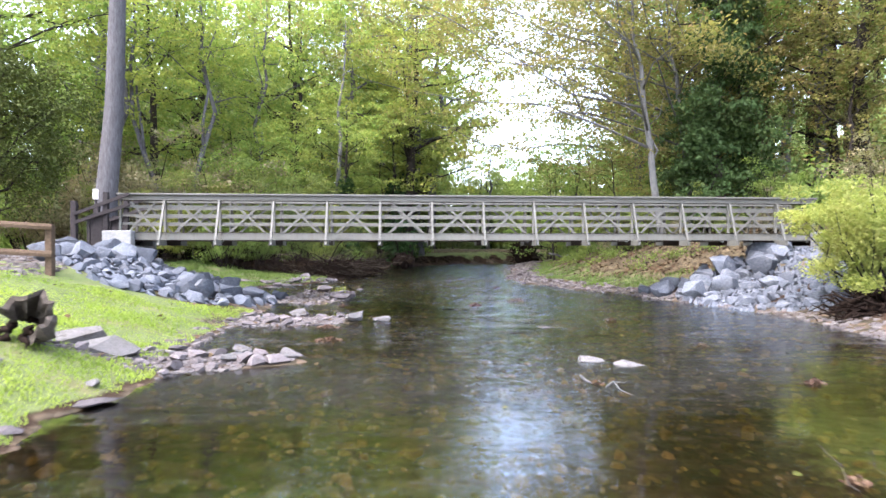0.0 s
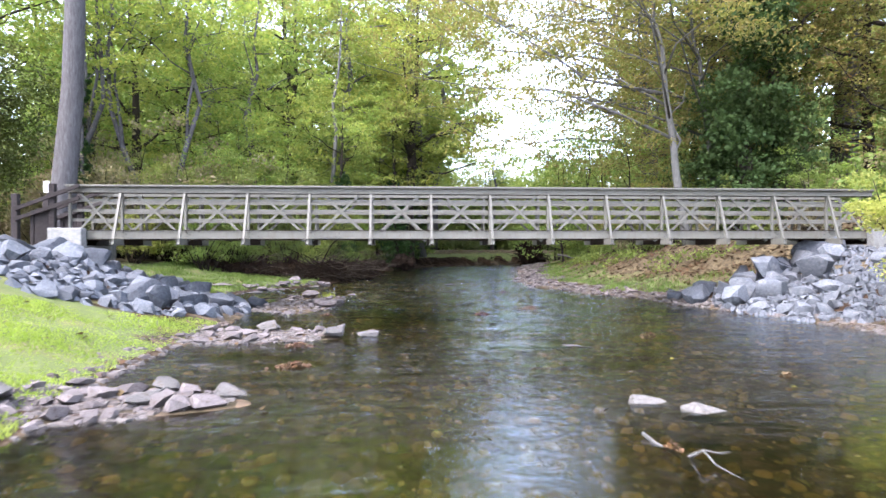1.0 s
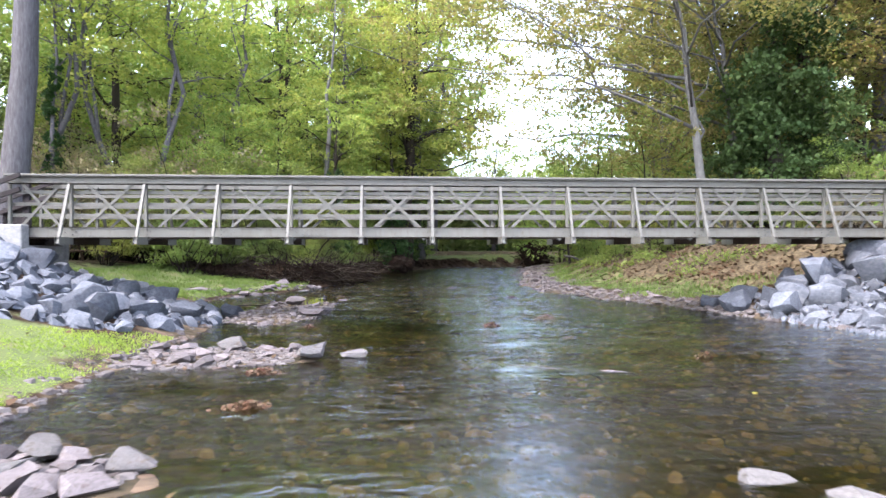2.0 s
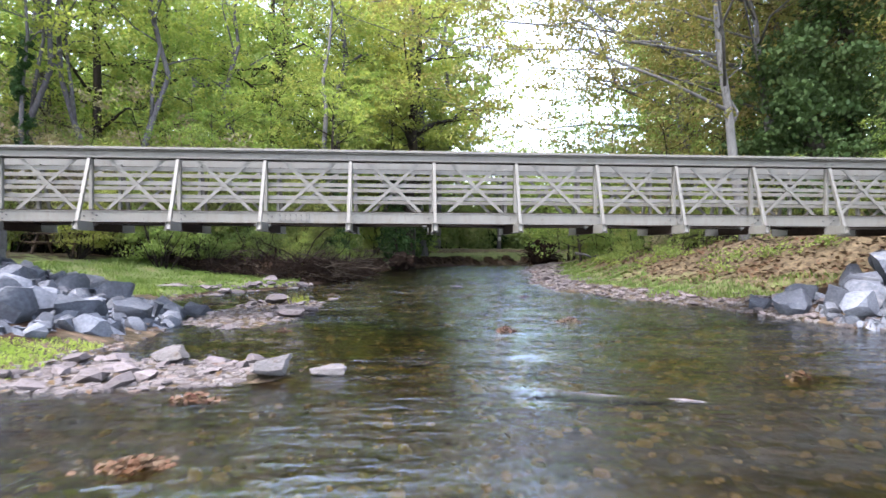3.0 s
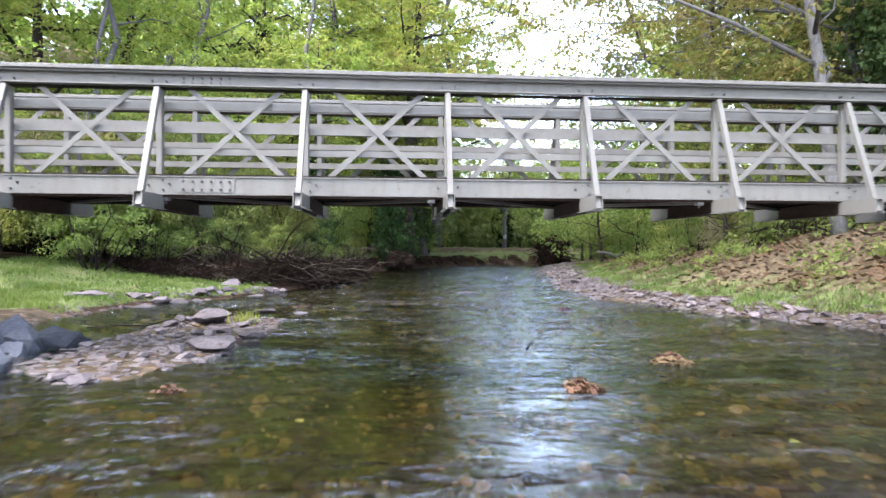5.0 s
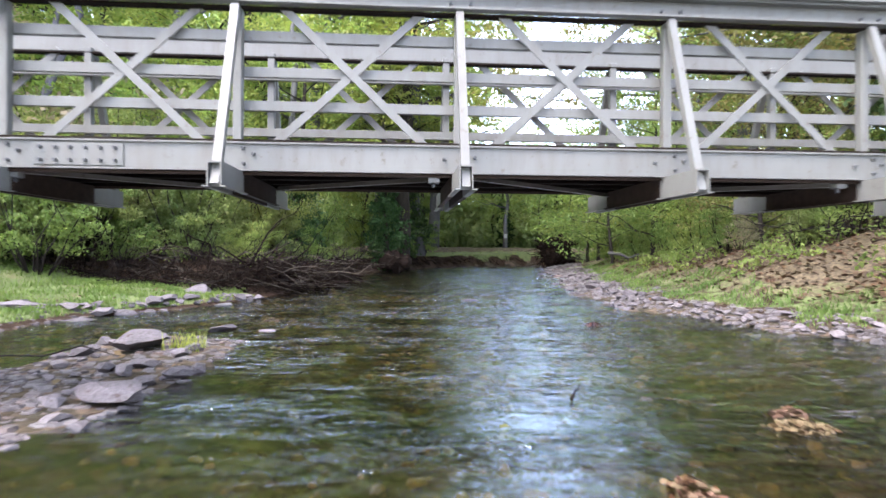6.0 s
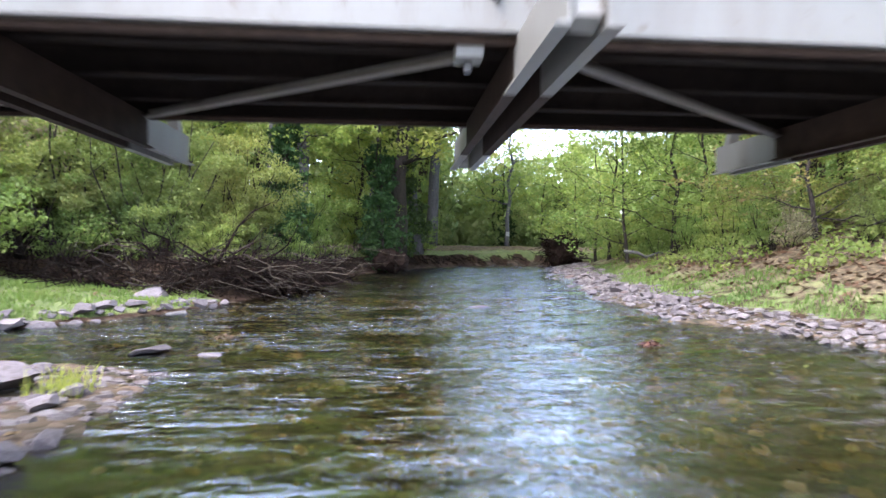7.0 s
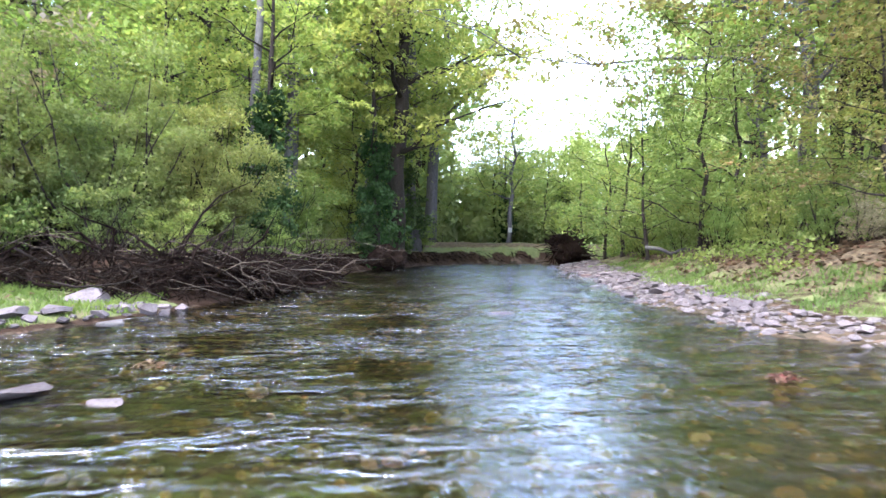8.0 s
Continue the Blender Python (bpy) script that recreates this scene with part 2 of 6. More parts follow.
LEAF_GREEN = leaf_material("green_leaves", (0.0709, 0.116, 0.0265), (0.127, 0.179, 0.0418), (0.193, 0.225, 0.0582), through=0.55)
LEAF_DARK = leaf_material("ivy_leaves", (0.0147, 0.0336, 0.00976), (0.0294, 0.0599, 0.0163), (0.0546, 0.0864, 0.0261), through=0.25)
LEAF_GOLD = leaf_material("autumn_leaves", (0.0714, 0.0996, 0.0273), (0.122, 0.124, 0.0372), (0.181, 0.144, 0.0556), (0.208, 0.109, 0.0619), through=0.55)
LEAF_CEDAR = leaf_material("cedar_sprays", (0.0326, 0.0528, 0.0119), (0.0653, 0.0899, 0.0209), (0.101, 0.124, 0.0295), through=0.12)
LEAF_OLIVE = leaf_material("olive_thicket_leaves", (0.0625, 0.0813, 0.025), (0.1, 0.131, 0.0338), (0.163, 0.188, 0.0525), (0.125, 0.106, 0.05), through=0.5)
# paler than the near leaves: distance haze is put into the tints
LEAF_HAZE = leaf_material("haze_pale_leaves", (0.145, 0.189, 0.0595), (0.217, 0.252, 0.102), (0.275, 0.28, 0.136), through=0.55)
LEAF_DULL = leaf_material("dull_brush_leaves", (0.114, 0.112, 0.0548), (0.181, 0.162, 0.0977), (0.226, 0.178, 0.127), (0.147, 0.184, 0.0608), through=0.45)
GRASS = leaf_material("grass_blades", (0.136, 0.184, 0.0187), (0.204, 0.254, 0.0312), (0.282, 0.302, 0.0626), through=0.55)
BANK_GRASS = leaf_material("bank_grass_blades", (0.054, 0.0938, 0.0154), (0.09, 0.135, 0.0242), (0.138, 0.16, 0.044), through=0.4)
YELLOW = leaf_material("yellow_leaves", (0.0825, 0.0743, 0.00825), (0.115, 0.099, 0.0124), (0.066, 0.0701, 0.0124), (0.104, 0.0701, 0.0248), through=0.2)
FALLEN = leaf_material("fallen_leaves", (0.0276, 0.0121, 0.00703), (0.0522, 0.0251, 0.0135), (0.0798, 0.0452, 0.0201), (0.046, 0.0181, 0.0121), through=0.1)
WET_LEAVES = leaf_material("wet_drift_leaves", (0.0347, 0.0104, 0.00473), (0.0744, 0.0348, 0.0146), (0.0992, 0.0674, 0.04), (0.0496, 0.013, 0.00655), (0.0794, 0.0522, 0.0109), through=0.1)


# ---- building helpers ----
def mesh_of(name, bm, material, smooth=False):
    me = bpy.data.meshes.new(name)
    bm.to_mesh(me)
    bm.free()
    me.materials.append(material)
    if smooth:
        me.shade_smooth()
    return me


def part(name, bm, material, parent, label="", smooth=False):
    ob = new(name, mesh_of(name, bm, material, smooth))
    ob.parent = parent
    return tagged(ob, label)


def share(name, me, parent, m):
    """One more object on a mesh that others use too."""
    ob = new(name, me)
    ob.parent = parent
    ob.matrix_basis = m
    return ob


def thing(name, at=(0, 0, 0), **tags):
    ob = new(name)
    ob.location = at
    ob.empty_display_size = 0.2
    return tagged(ob, **tags)


def add_box(bm, lo, hi, bevel=0.0, m=None):
    vs = [bm.verts.new((x, y, z)) for x in (lo[0], hi[0]) for y in (lo[1], hi[1]) for z in (lo[2], hi[2])]
    fs = [bm.faces.new([vs[i] for i in q]) for q in ((0, 1, 3, 2), (4, 6, 7, 5), (0, 4, 5, 1), (2, 3, 7, 6), (0, 2, 6, 4), (1, 5, 7, 3))]
    if m is not None:
        bmesh.ops.transform(bm, matrix=m, verts=vs)
    if bevel:
        bmesh.ops.bevel(bm, geom=list({e for f in fs for e in f.edges}), offset=bevel, segments=1, affect="EDGES")
    return bm


def box(lo, hi, bevel=0.0, m=None):
    return add_box(bmesh.new(), lo, hi, bevel, m)


def add_prism(bm, profile, a, b, up=(0, 0, 1)):
    """A closed profile (u across, v up) drawn from a to b."""
    a, b = Vector(a), Vector(b)
    d = (b - a).normalized()
    side = d.cross(Vector(up)).normalized()
    top = side.cross(d)
    rings = [[bm.verts.new(p + side * u + top * v) for u, v in profile] for p in (a, b)]
    k = len(profile)
    for i in range(k):
        bm.faces.new((rings[0][i], rings[0][(i + 1) % k], rings[1][(i + 1) % k], rings[1][i]))
    bm.faces.new(rings[0][::-1]), bm.faces.new(rings[1])
    bmesh.ops.recalc_face_normals(bm, faces=bm.faces[:])
    return bm


def prism(profile, a, b, up=(0, 0, 1)):
    return add_prism(bmesh.new(), profile, a, b, up)


def add_tube(verts, faces, points, radii, sides=7):
    """A tapering tube through points, added to plain lists."""
    base = len(verts)
    pts = [Vector(p) for p in points]
    ref = Vector((0.31, 0.95, 0.05))
    for i, p in enumerate(pts):
        d = (pts[min(i + 1, len(pts) - 1)] - pts[max(i - 1, 0)]).normalized()
        u = d.cross(ref if abs(d.dot(ref)) < 0.9 else Vector((1, 0, 0))).normalized()
        v = d.cross(u)
        for k in range(sides):
            a = 2 * math.pi * k / sides
            verts.append(p + (u * math.cos(a) + v * math.sin(a)) * radii[i])
    for i in range(len(pts) - 1):
        for k in range(sides):
            a, b = base + i * sides + k, base + i * sides + (k + 1) % sides
            faces.append((a, b, b + sides, a + sides))
    faces.append(tuple(base + k for k in range(sides))[::-1])
    faces.append(tuple(base + (len(pts) - 1) * sides + k for k in range(sides)))


def mesh_from(name, verts, faces, material, smooth=True):
    me = bpy.data.meshes.new(name)
    me.from_pydata([tuple(v) for v in verts], [], faces)
    me.materials.append(material)
    if smooth:
        me.shade_smooth()
    return me


def quads_mesh(name, corners, material):
    """A mesh of loose quads from an array (n, 4, 3)."""
    n = len(corners)
    me = bpy.data.meshes.new(name)
    me.vertices.add(n * 4), me.loops.add(n * 4), me.polygons.add(n)
    me.vertices.foreach_set("co", corners.astype(np.float32).ravel())
    me.loops.foreach_set("vertex_index", np.arange(n * 4, dtype=np.int32))
    me.polygons.foreach_set("loop_start", np.arange(0, n * 4, 4, dtype=np.int32))
    me.polygons.foreach_set("loop_total", np.full(n, 4, dtype=np.int32))
    me.materials.append(material)
    me.update(calc_edges=True)
    return me


def leaf_quads(rng, centres, size, tilt=0.7, slim=0.55):
    """Pointed leaves, each a kinked diamond, at the given places."""
    n = len(centres)
    yaw = rng.uniform(0, 2 * np.pi, n)
    pitch = rng.normal(-0.25, tilt, n)
    roll = rng.normal(0, tilt, n)
    s = size * rng.uniform(0.6, 1.35, n)
    f = np.stack([np.cos(yaw) * np.cos(pitch), np.sin(yaw) * np.cos(pitch), np.sin(pitch)], 1)
    h = np.stack([-np.sin(yaw), np.cos(yaw), np.zeros(n)], 1)
    up = np.cross(f, h)
    w = h * np.cos(roll)[:, None] + up * np.sin(roll)[:, None]
    nn = np.cross(f, w)
    f, w, nn = f * (s * 0.5)[:, None], w * (s * 0.5 * slim)[:, None], nn * (s * 0.12)[:, None]
    return np.stack([centres - f, centres + w + nn - f * 0.1, centres + f, centres - w + nn - f * 0.1], 1)


def blob(rng, n, centre, radius):
    """n points in a soft ellipsoid, denser towards its skin."""
    v = rng.normal(size=(n, 3))
    v /= np.linalg.norm(v, axis=1)[:, None]
    r = rng.uniform(0.15, 1, n) ** 0.6 * rng.uniform(0.8, 1.15, n)
    return np.asarray(centre) + v * r[:, None] * np.asarray(radius)


def spray(rng, n, centre, radius):
    """n points in a flat drooping fan of foliage, thin from below, ragged at its rim."""
    a = rng.uniform(0, 2 * np.pi, n)
    lobes = 0.75 + 0.25 * np.sin(a * 3 + rng.uniform(0, 6.28)) + 0.15 * np.sin(a * 7 + rng.uniform(0, 6.28))
    q = np.sqrt(rng.uniform(0.02, 1, n)) * lobes
    tip = rng.normal(0, 0.22, 2)
    x, y = radius * q * np.cos(a), radius * q * np.sin(a)
    z = -0.28 * radius * q * q + tip[0] * x + tip[1] * y + rng.normal(0, 0.1, n) * radius
    return np.asarray(centre) + np.stack([x, y, z], 1)


# ---- ground and water ----
LEFT_Y = (-90, -20, -13, -10, -7, -4, -1, 2, 4, 7, 8.5, 10.3, 13, 17.5, 23.5, 28.5, 35, 39.5, 41, 42.5)
LEFT_X = (-5, -4.6, -4.15, -3.95, -4.3, -4.3, -4.4, -5.6, -6.6, -6.2, -5.0, -4.1, -3.6, -3.1, -2.3, -1.2, 1.6, 5.6, 12, 60)
RIGHT_Y = (-90, -20, -7.7, -5.8, -4.6, -2.4, -0.8, 2.4, 4, 5.6, 9, 13, 21, 30, 37, 39, 40)
RIGHT_X = (8, 7, 7.4, 7.7, 7.9, 7.7, 7.2, 6.5, 6.0, 5.4, 4.5, 4.9, 6.8, 8.8, 10.6, 18, 60)
REACH = (0, 0.4, 1.0, 2.0, 4.0, 8.0, 30.0, 400.0)
LAWN = (0, 0.10, 0.30, 0.60, 1.10, 1.35, 1.6, 2)
RIP = (0, 0.12, 0.28, 0.55, 1.35, 1.5, 1.6, 2)
SHELF = (0, 0.12, 0.17, 0.25, 0.45, 1.1, 1.8, 3)
CUT = (0, 0.25, 0.75, 0.92, 0.98, 1.0, 1.3, 3)
RIP_R = (0, 0.10, 0.28, 0.62, 1.40, 1.6, 2.4, 6)
HILL = (0, 0.05, 0.12, 0.25, 0.85, 2.3, 7.0, 16)


BARS = ((-3.9, -9.0, 1.7, 0.6), (-3.2, -4.4, 1.6, 0.75), (-3.5, 2.2, 1.15, 2.6))


def ground_arrays(x, y):
    x, y = np.asarray(x, float), np.asarray(y, float)
    dl = np.interp(y, LEFT_Y, LEFT_X) - x
    dl = dl + np.interp(y, (-9.5, -8), (1, 0)) * (0.13 * np.sin(2.3 * y) + 0.08 * np.sin(5.1 * y + 1) + 0.04 * np.sin(11 * y))
    dr = x - np.interp(y, RIGHT_Y, RIGHT_X)
    dr = dr + np.interp(y, (1, 4), (0, 1)) * (0.22 * np.sin(1.7 * y) + 0.14 * np.sin(4.1 * y + 1) + 0.07 * np.sin(9 * y))
    left = [np.interp(dl, REACH, p) for p in (LAWN, RIP, SHELF, CUT)]
    w1 = np.interp(y, (-5, -3), (0, 1))
    w2 = np.interp(y, (2, 4.5), (0, 1))
    w3 = np.interp(y, (11.9, 13.2), (0, 1))
    hl = left[0] * (1 - w1) + left[1] * w1
    hl = hl * (1 - w2) + left[2] * w2
    hl = hl * (1 - w3) + left[3] * w3
    v = np.interp(y, (0, 3), (0, 1))
    hr = np.interp(dr, REACH, RIP_R) * (1 - v) + np.interp(dr, REACH, HILL) * v
    bed = -np.minimum(0.34, 0.05 + 0.11 * np.minimum(-dl, -dr))
    z = np.where(dl > 0, hl, np.where(dr > 0, hr, bed))
    wob = 0.05 * np.sin(x * 1.3 + 0.7 * y) * np.sin(y * 0.9 - 0.4 * x) + 0.025 * np.sin(3.1 * x + 1.7 * y) * np.sin(2.3 * y - x)
    for bx, by, rx, ry in BARS:
        z = np.maximum(z, 0.05 * (1 - ((x - bx) / rx) ** 2 - ((y - by) / ry) ** 2) - 0.01)
    return z + wob * np.clip(np.maximum(dl, dr) * 1.5, 0.25, 1), dl, dr


def ground_z(x, y):
    return float(ground_arrays(x, y)[0])


def build_ground():
    gx = np.concatenate([(-600, -300, -150, -90, -60, -45), np.arange(-36, -14, 1.0), np.arange(-14, 15, 0.2), np.arange(15, 36, 1.0), (45, 60, 90, 150, 300, 600)])
    gy = np.concatenate([(-400, -200, -90, -60, -40, -30), np.arange(-24, 30, 0.2), np.arange(30, 45, 0.4), np.arange(45, 80, 2.0), (90, 120, 180, 300, 600, 1200)])
    X, Y = np.meshgrid(gx, gy)
    Z, dl, dr = ground_arrays(X, Y)
    nx, ny = len(gx), len(gy)
    me = bpy.data.meshes.new("ground")
    i = np.arange((nx - 1) * (ny - 1))
    a = (i // (nx - 1)) * nx + i % (nx - 1)
    q = np.stack([a, a + 1, a + nx + 1, a + nx], 1)
    me.vertices.add(nx * ny), me.loops.add(q.size), me.polygons.add(len(q))
    me.vertices.foreach_set("co", np.stack([X, Y, Z], 2).astype(np.float32).ravel())
    me.loops.foreach_set("vertex_index", q.astype(np.int32).ravel())
    me.polygons.foreach_set("loop_start", np.arange(0, q.size, 4, dtype=np.int32))
    me.polygons.foreach_set("loop_total", np.full(len(q), 4, dtype=np.int32))
    land = np.maximum(dl, dr)
    stone = np.clip(1.3 - land * 1.2, 0, 1)
    stone = np.where((dr > 0) & (Y > 1.5), np.clip(1.5 - dr * 0.85, 0, 1), stone)
    stone = np.where((dl > 0) & (Y > 5), np.clip(0.5 - 2 * dl, 0, 1), stone)
    stone = np.where((dl > 0) & (Y > 11), np.clip(0.3 - dl, 0, 1), stone)
    stone = np.where((dl > 0) & (Y < -5.5), np.clip(0.75 - 3 * dl, 0, 1), stone)
    grass = np.where(dl > 0, np.clip(dl * 3 - 0.1, 0, 1) * np.interp(Y, (-4.5, -3.2, 4.0, 5.0), (1, 0, 0, 1)) * np.interp(dl, (5, 9), (1, 0.25)), 0)
    grass = np.where((dl > 0) & (Y > 11.5), np.interp(dl, (0.9, 1.4, 9, 14), (0, 1, 1, 0.3)) * np.interp(Y, (17, 20), (0.1, 1)), grass)
    grass = np.where((dr > 0) & (Y > 2), np.interp(dr, (0.8, 1.5, 3.0, 4.2), (0, 0.52, 0.48, 0)), grass)
    litter = np.where((dr > 2.5) | (dl > 8), 1.0, 0.15)
    col = np.stack([grass, stone, litter, np.ones_like(Z)], 2)
    at = me.color_attributes.new("cover", "FLOAT_COLOR", "POINT")
    at.data.foreach_set("color", col.astype(np.float32).ravel())
    me.materials.append(GROUND)
    me.update(calc_edges=True)
    me.shade_smooth()
    tagged(new("ground", me), "earth banks with lime turf, gravel edges and leaf litter", "ground", kind="structure")


def build_water():
    gx = np.concatenate([(-40, -20, -12), np.arange(-8, 10, 0.16), (12, 20, 40, 80)])
    gy = np.concatenate([(-90, -50, -30, -20), np.arange(-17, 42, 0.15), (44, 48)])
    X, Y = np.meshgrid(gx, gy)
    rough = np.interp(Y, (-16, -8, -3, 3, 25, 40), (0.3, 1.0, 2.8, 4.0, 5.4, 6.5))
    Z = np.zeros_like(X)
    for k in range(26):
        a = random.gauss(math.pi / 2, 0.32)
        f = random.uniform(3.0, 15.0)
        Z += math.sqrt(1 / f) * np.sin(f * (X * math.cos(a) + Y * math.sin(a)) + random.uniform(0, 6.28) + 1.5 * np.sin(0.7 * X + k) + 1.1 * np.sin(0.9 * Y + 2 * k))
    Z = Z / 26 * 0.028 * rough
    Z[(X < -8) | (X > 9.9) | (Y < -17) | (Y > 42)] = 0
    nx, ny = len(gx), len(gy)
    i = np.arange((nx - 1) * (ny - 1))
    a = (i // (nx - 1)) * nx + i % (nx - 1)
    q = np.stack([a, a + 1, a + nx + 1, a + nx], 1)
    me = bpy.data.meshes.new("water")
    me.vertices.add(nx * ny), me.loops.add(q.size), me.polygons.add(len(q))
    me.vertices.foreach_set("co", np.stack([X, Y, Z], 2).astype(np.float32).ravel())
    me.loops.foreach_set("vertex_index", q.astype(np.int32).ravel())
    me.polygons.foreach_set("loop_start", np.arange(0, q.size, 4, dtype=np.int32))
    me.polygons.foreach_set("loop_total", np.full(len(q), 4, dtype=np.int32))
    me.materials.append(WATER)
    me.update(calc_edges=True)
    me.shade_smooth()
    tagged(new("water", me), "shallow clear brown stream water with small ripples", "water", kind="structure")


build_ground()
build_water()

# ---- footbridge ----
PANEL = 1.524
X0, X1 = -8.88, 11.94
Y_NEAR, Y_FAR = 0.0, 1.15
POSTS = [(i - 6) * PANEL for i in range(1, 14)]


def channel(w, h, t=0.012, turn=1):
    """A C profile: web at u=0, flanges reaching to u=turn*w; from v=0 to v=h."""
    s = turn
    return [(0, 0), (s * w, 0), (s * w, t), (s * t, t), (s * t, h - t), (s * w, h - t), (s * w, h), (0, h)]


def build_bridge():
    b = thing("footbridge", (0, 0, 0), label="light grey painted steel truss footbridge with timber deck spanning the stream", category="footbridge")
    for y, out in ((Y_NEAR, -1), (Y_FAR, 1)):
        side = "near" if out < 0 else "far"
        # drawn along +x, u points to -y
        part("top_chord", prism(channel(0.075, 0.14, 0.016, -out), (X0, y, 2.948), (X1, y, 2.948)), STEEL, b)
        part("handrail_cap", box((X0 - 0.02, min(y, y + out * 0.1) - 0.01, 3.092), (X1 + 0.02, max(y, y + out * 0.1) + 0.01, 3.135), 0.004), STEEL, b, "flat pale grey cap on the top chord")
        part("bottom_chord", prism(channel(0.03, 0.198, 0.012, -out), (X0, y, 1.81), (X1, y, 1.81)), STEEL, b)
        inward = -out
        # shadow line under the top chord, put in as a near-black strip
        lo, hi = sorted((y - inward * 0.002, y + inward * 0.07))
        part("rub_strip", box((X0, lo, 2.926), (X1, hi, 2.9455), 0.002), DARK_STEEL, b, "near-black strip standing for the shadow under the top chord")
        # thin dark lines along the top and bottom edges of the bottom chord
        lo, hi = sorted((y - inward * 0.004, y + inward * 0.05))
        part("toe_strip", box((X0, lo, 2.0095), (X1, hi, 2.0275), 0.002), DARK_STEEL, b, "thin dark strip on the bottom chord")
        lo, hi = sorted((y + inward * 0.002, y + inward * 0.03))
        part("chord_lip", box((X0, lo, 1.786), (X1, hi, 1.8075), 0.002), RUST, b, "thin dark lip under the bottom chord")
        for z, h in ((2.245, 0.068), (2.48, 0.068), (2.73, 0.072)):
            lo, hi = sorted((y + inward * 0.075, y + inward * 0.115))
            part("rail", prism([(-0.02, 0), (0.02, 0), (0.02, h), (-0.02, h)], (X0 + 0.03, (lo + hi) / 2, z), (X1 - 0.03, (lo + hi) / 2, z)), STEEL, b)
        for i, x in enumerate([X0 + 0.03] + POSTS + [X1 - 0.03]):
            lo, hi = sorted((y + inward * 0.004, y + inward * 0.07))
            part("post", box((x - 0.03, lo, 1.95), (x + 0.03, hi, 2.98), 0.004), STEEL, b)
            if 0 < i < 14:
                part("outrigger", prism([(-0.027, -0.027), (0.027, -0.027), (0.027, 0.027), (-0.027, 0.027)], (x, y + out * 0.47, 1.665), (x, y + out * 0.034, 2.93), (1, 0, 0)), STEEL, b, "sloping outer brace")
        ends = [X0 + 0.03] + POSTS + [X1 - 0.03]
        for xa, xb in zip(ends, ends[1:]):
            w = xb - xa
            for (fa, za, fb, zb, k) in ((0.19, 2.96, 0.85, 2.0, 0), (0.84, 2.96, 0.157, 2.0, 1)):
                yy = y + inward * (0.022 + 0.018 * k)
                part("diagonal", prism([(-0.028, -0.006), (0.028, -0.006), (0.028, 0.006), (-0.028, 0.006)], (xa + fa * w, yy, za), (xa + fb * w, yy, zb), (0, 1, 0)), STEEL, b)
    # hat-section floor beams, open below; inner lengths brown, darkened for under-deck shade
    hat = [(-0.07, 0), (-0.035, 0), (-0.035, 0.145), (0.035, 0.145), (0.035, 0), (0.07, 0), (0.07, 0.008), (0.043, 0.008), (0.043, 0.155), (-0.043, 0.155), (-0.043, 0.008), (-0.07, 0.008)]
    for x in POSTS:
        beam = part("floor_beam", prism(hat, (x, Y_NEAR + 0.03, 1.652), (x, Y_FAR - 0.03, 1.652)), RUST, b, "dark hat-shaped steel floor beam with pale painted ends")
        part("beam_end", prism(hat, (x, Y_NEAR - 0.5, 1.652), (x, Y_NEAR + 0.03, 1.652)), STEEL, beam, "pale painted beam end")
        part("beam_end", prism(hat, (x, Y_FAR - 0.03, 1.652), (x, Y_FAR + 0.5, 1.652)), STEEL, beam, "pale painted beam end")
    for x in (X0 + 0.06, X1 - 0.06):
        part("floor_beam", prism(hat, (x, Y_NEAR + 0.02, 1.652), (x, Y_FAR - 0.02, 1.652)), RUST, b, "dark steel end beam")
    # stringers coloured near black to carry the under-deck shade
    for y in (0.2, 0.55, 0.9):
        part("stringer", prism(channel(0.05, 0.11, 0.01), (X0, y, 1.812), (X1, y, 1.812)), DARK_STEEL, b, "steel stringer, near black for the shade under the deck")
    stops = [X0 + 0.06] + POSTS + [X1 - 0.06]
    for i, (xa, xb) in enumerate(zip(stops, stops[1:])):
        ya, yb = (Y_NEAR + 0.08, Y_FAR - 0.02) if i % 2 == 0 else (Y_FAR - 0.02, Y_NEAR + 0.08)
        if i % 2 == 0:
            xa += 0.05
        else:
            xb -= 0.17
        nx = xa if i % 2 == 0 else xb
        bracket = part("brace_bracket", box((nx - 0.04, 0.02, 1.752), (nx + 0.04, 0.1, 1.8), 0.003), STEEL, b, "pale bolted brace bracket")
        part("bracket_bolt", box((nx - 0.012, 0.055, 1.722), (nx + 0.012, 0.079, 1.752), 0.004), BOLT, bracket)
        part("lateral_brace", prism([(-0.018, 0), (0.018, 0), (0.018, 0.006), (-0.012, 0.006), (-0.012, 0.036), (-0.018, 0.036)], (xa, ya, 1.785), (xb, yb, 1.765)), STEEL_DIRTY, b, "angle-iron wind brace")
    # near-black boards added where the inner chord faces lie in shade
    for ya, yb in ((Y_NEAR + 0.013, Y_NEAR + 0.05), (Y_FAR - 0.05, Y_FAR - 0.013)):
        part("nailer", box((X0 + 0.02, ya, 1.806), (X1 - 0.02, yb, 1.92), 0.003), SHADED_WOOD, b, "near-black board added for the shade inside the chord")
    plank = mesh_of("deck_plank", box((-0.066, 0.05, 1.925), (0.066, Y_FAR - 0.05, 1.965), 0.004), SHADED_WOOD)
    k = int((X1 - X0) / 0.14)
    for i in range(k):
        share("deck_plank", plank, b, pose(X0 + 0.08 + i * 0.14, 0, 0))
    # splice plate and bolts
    bolt = bmesh.new()
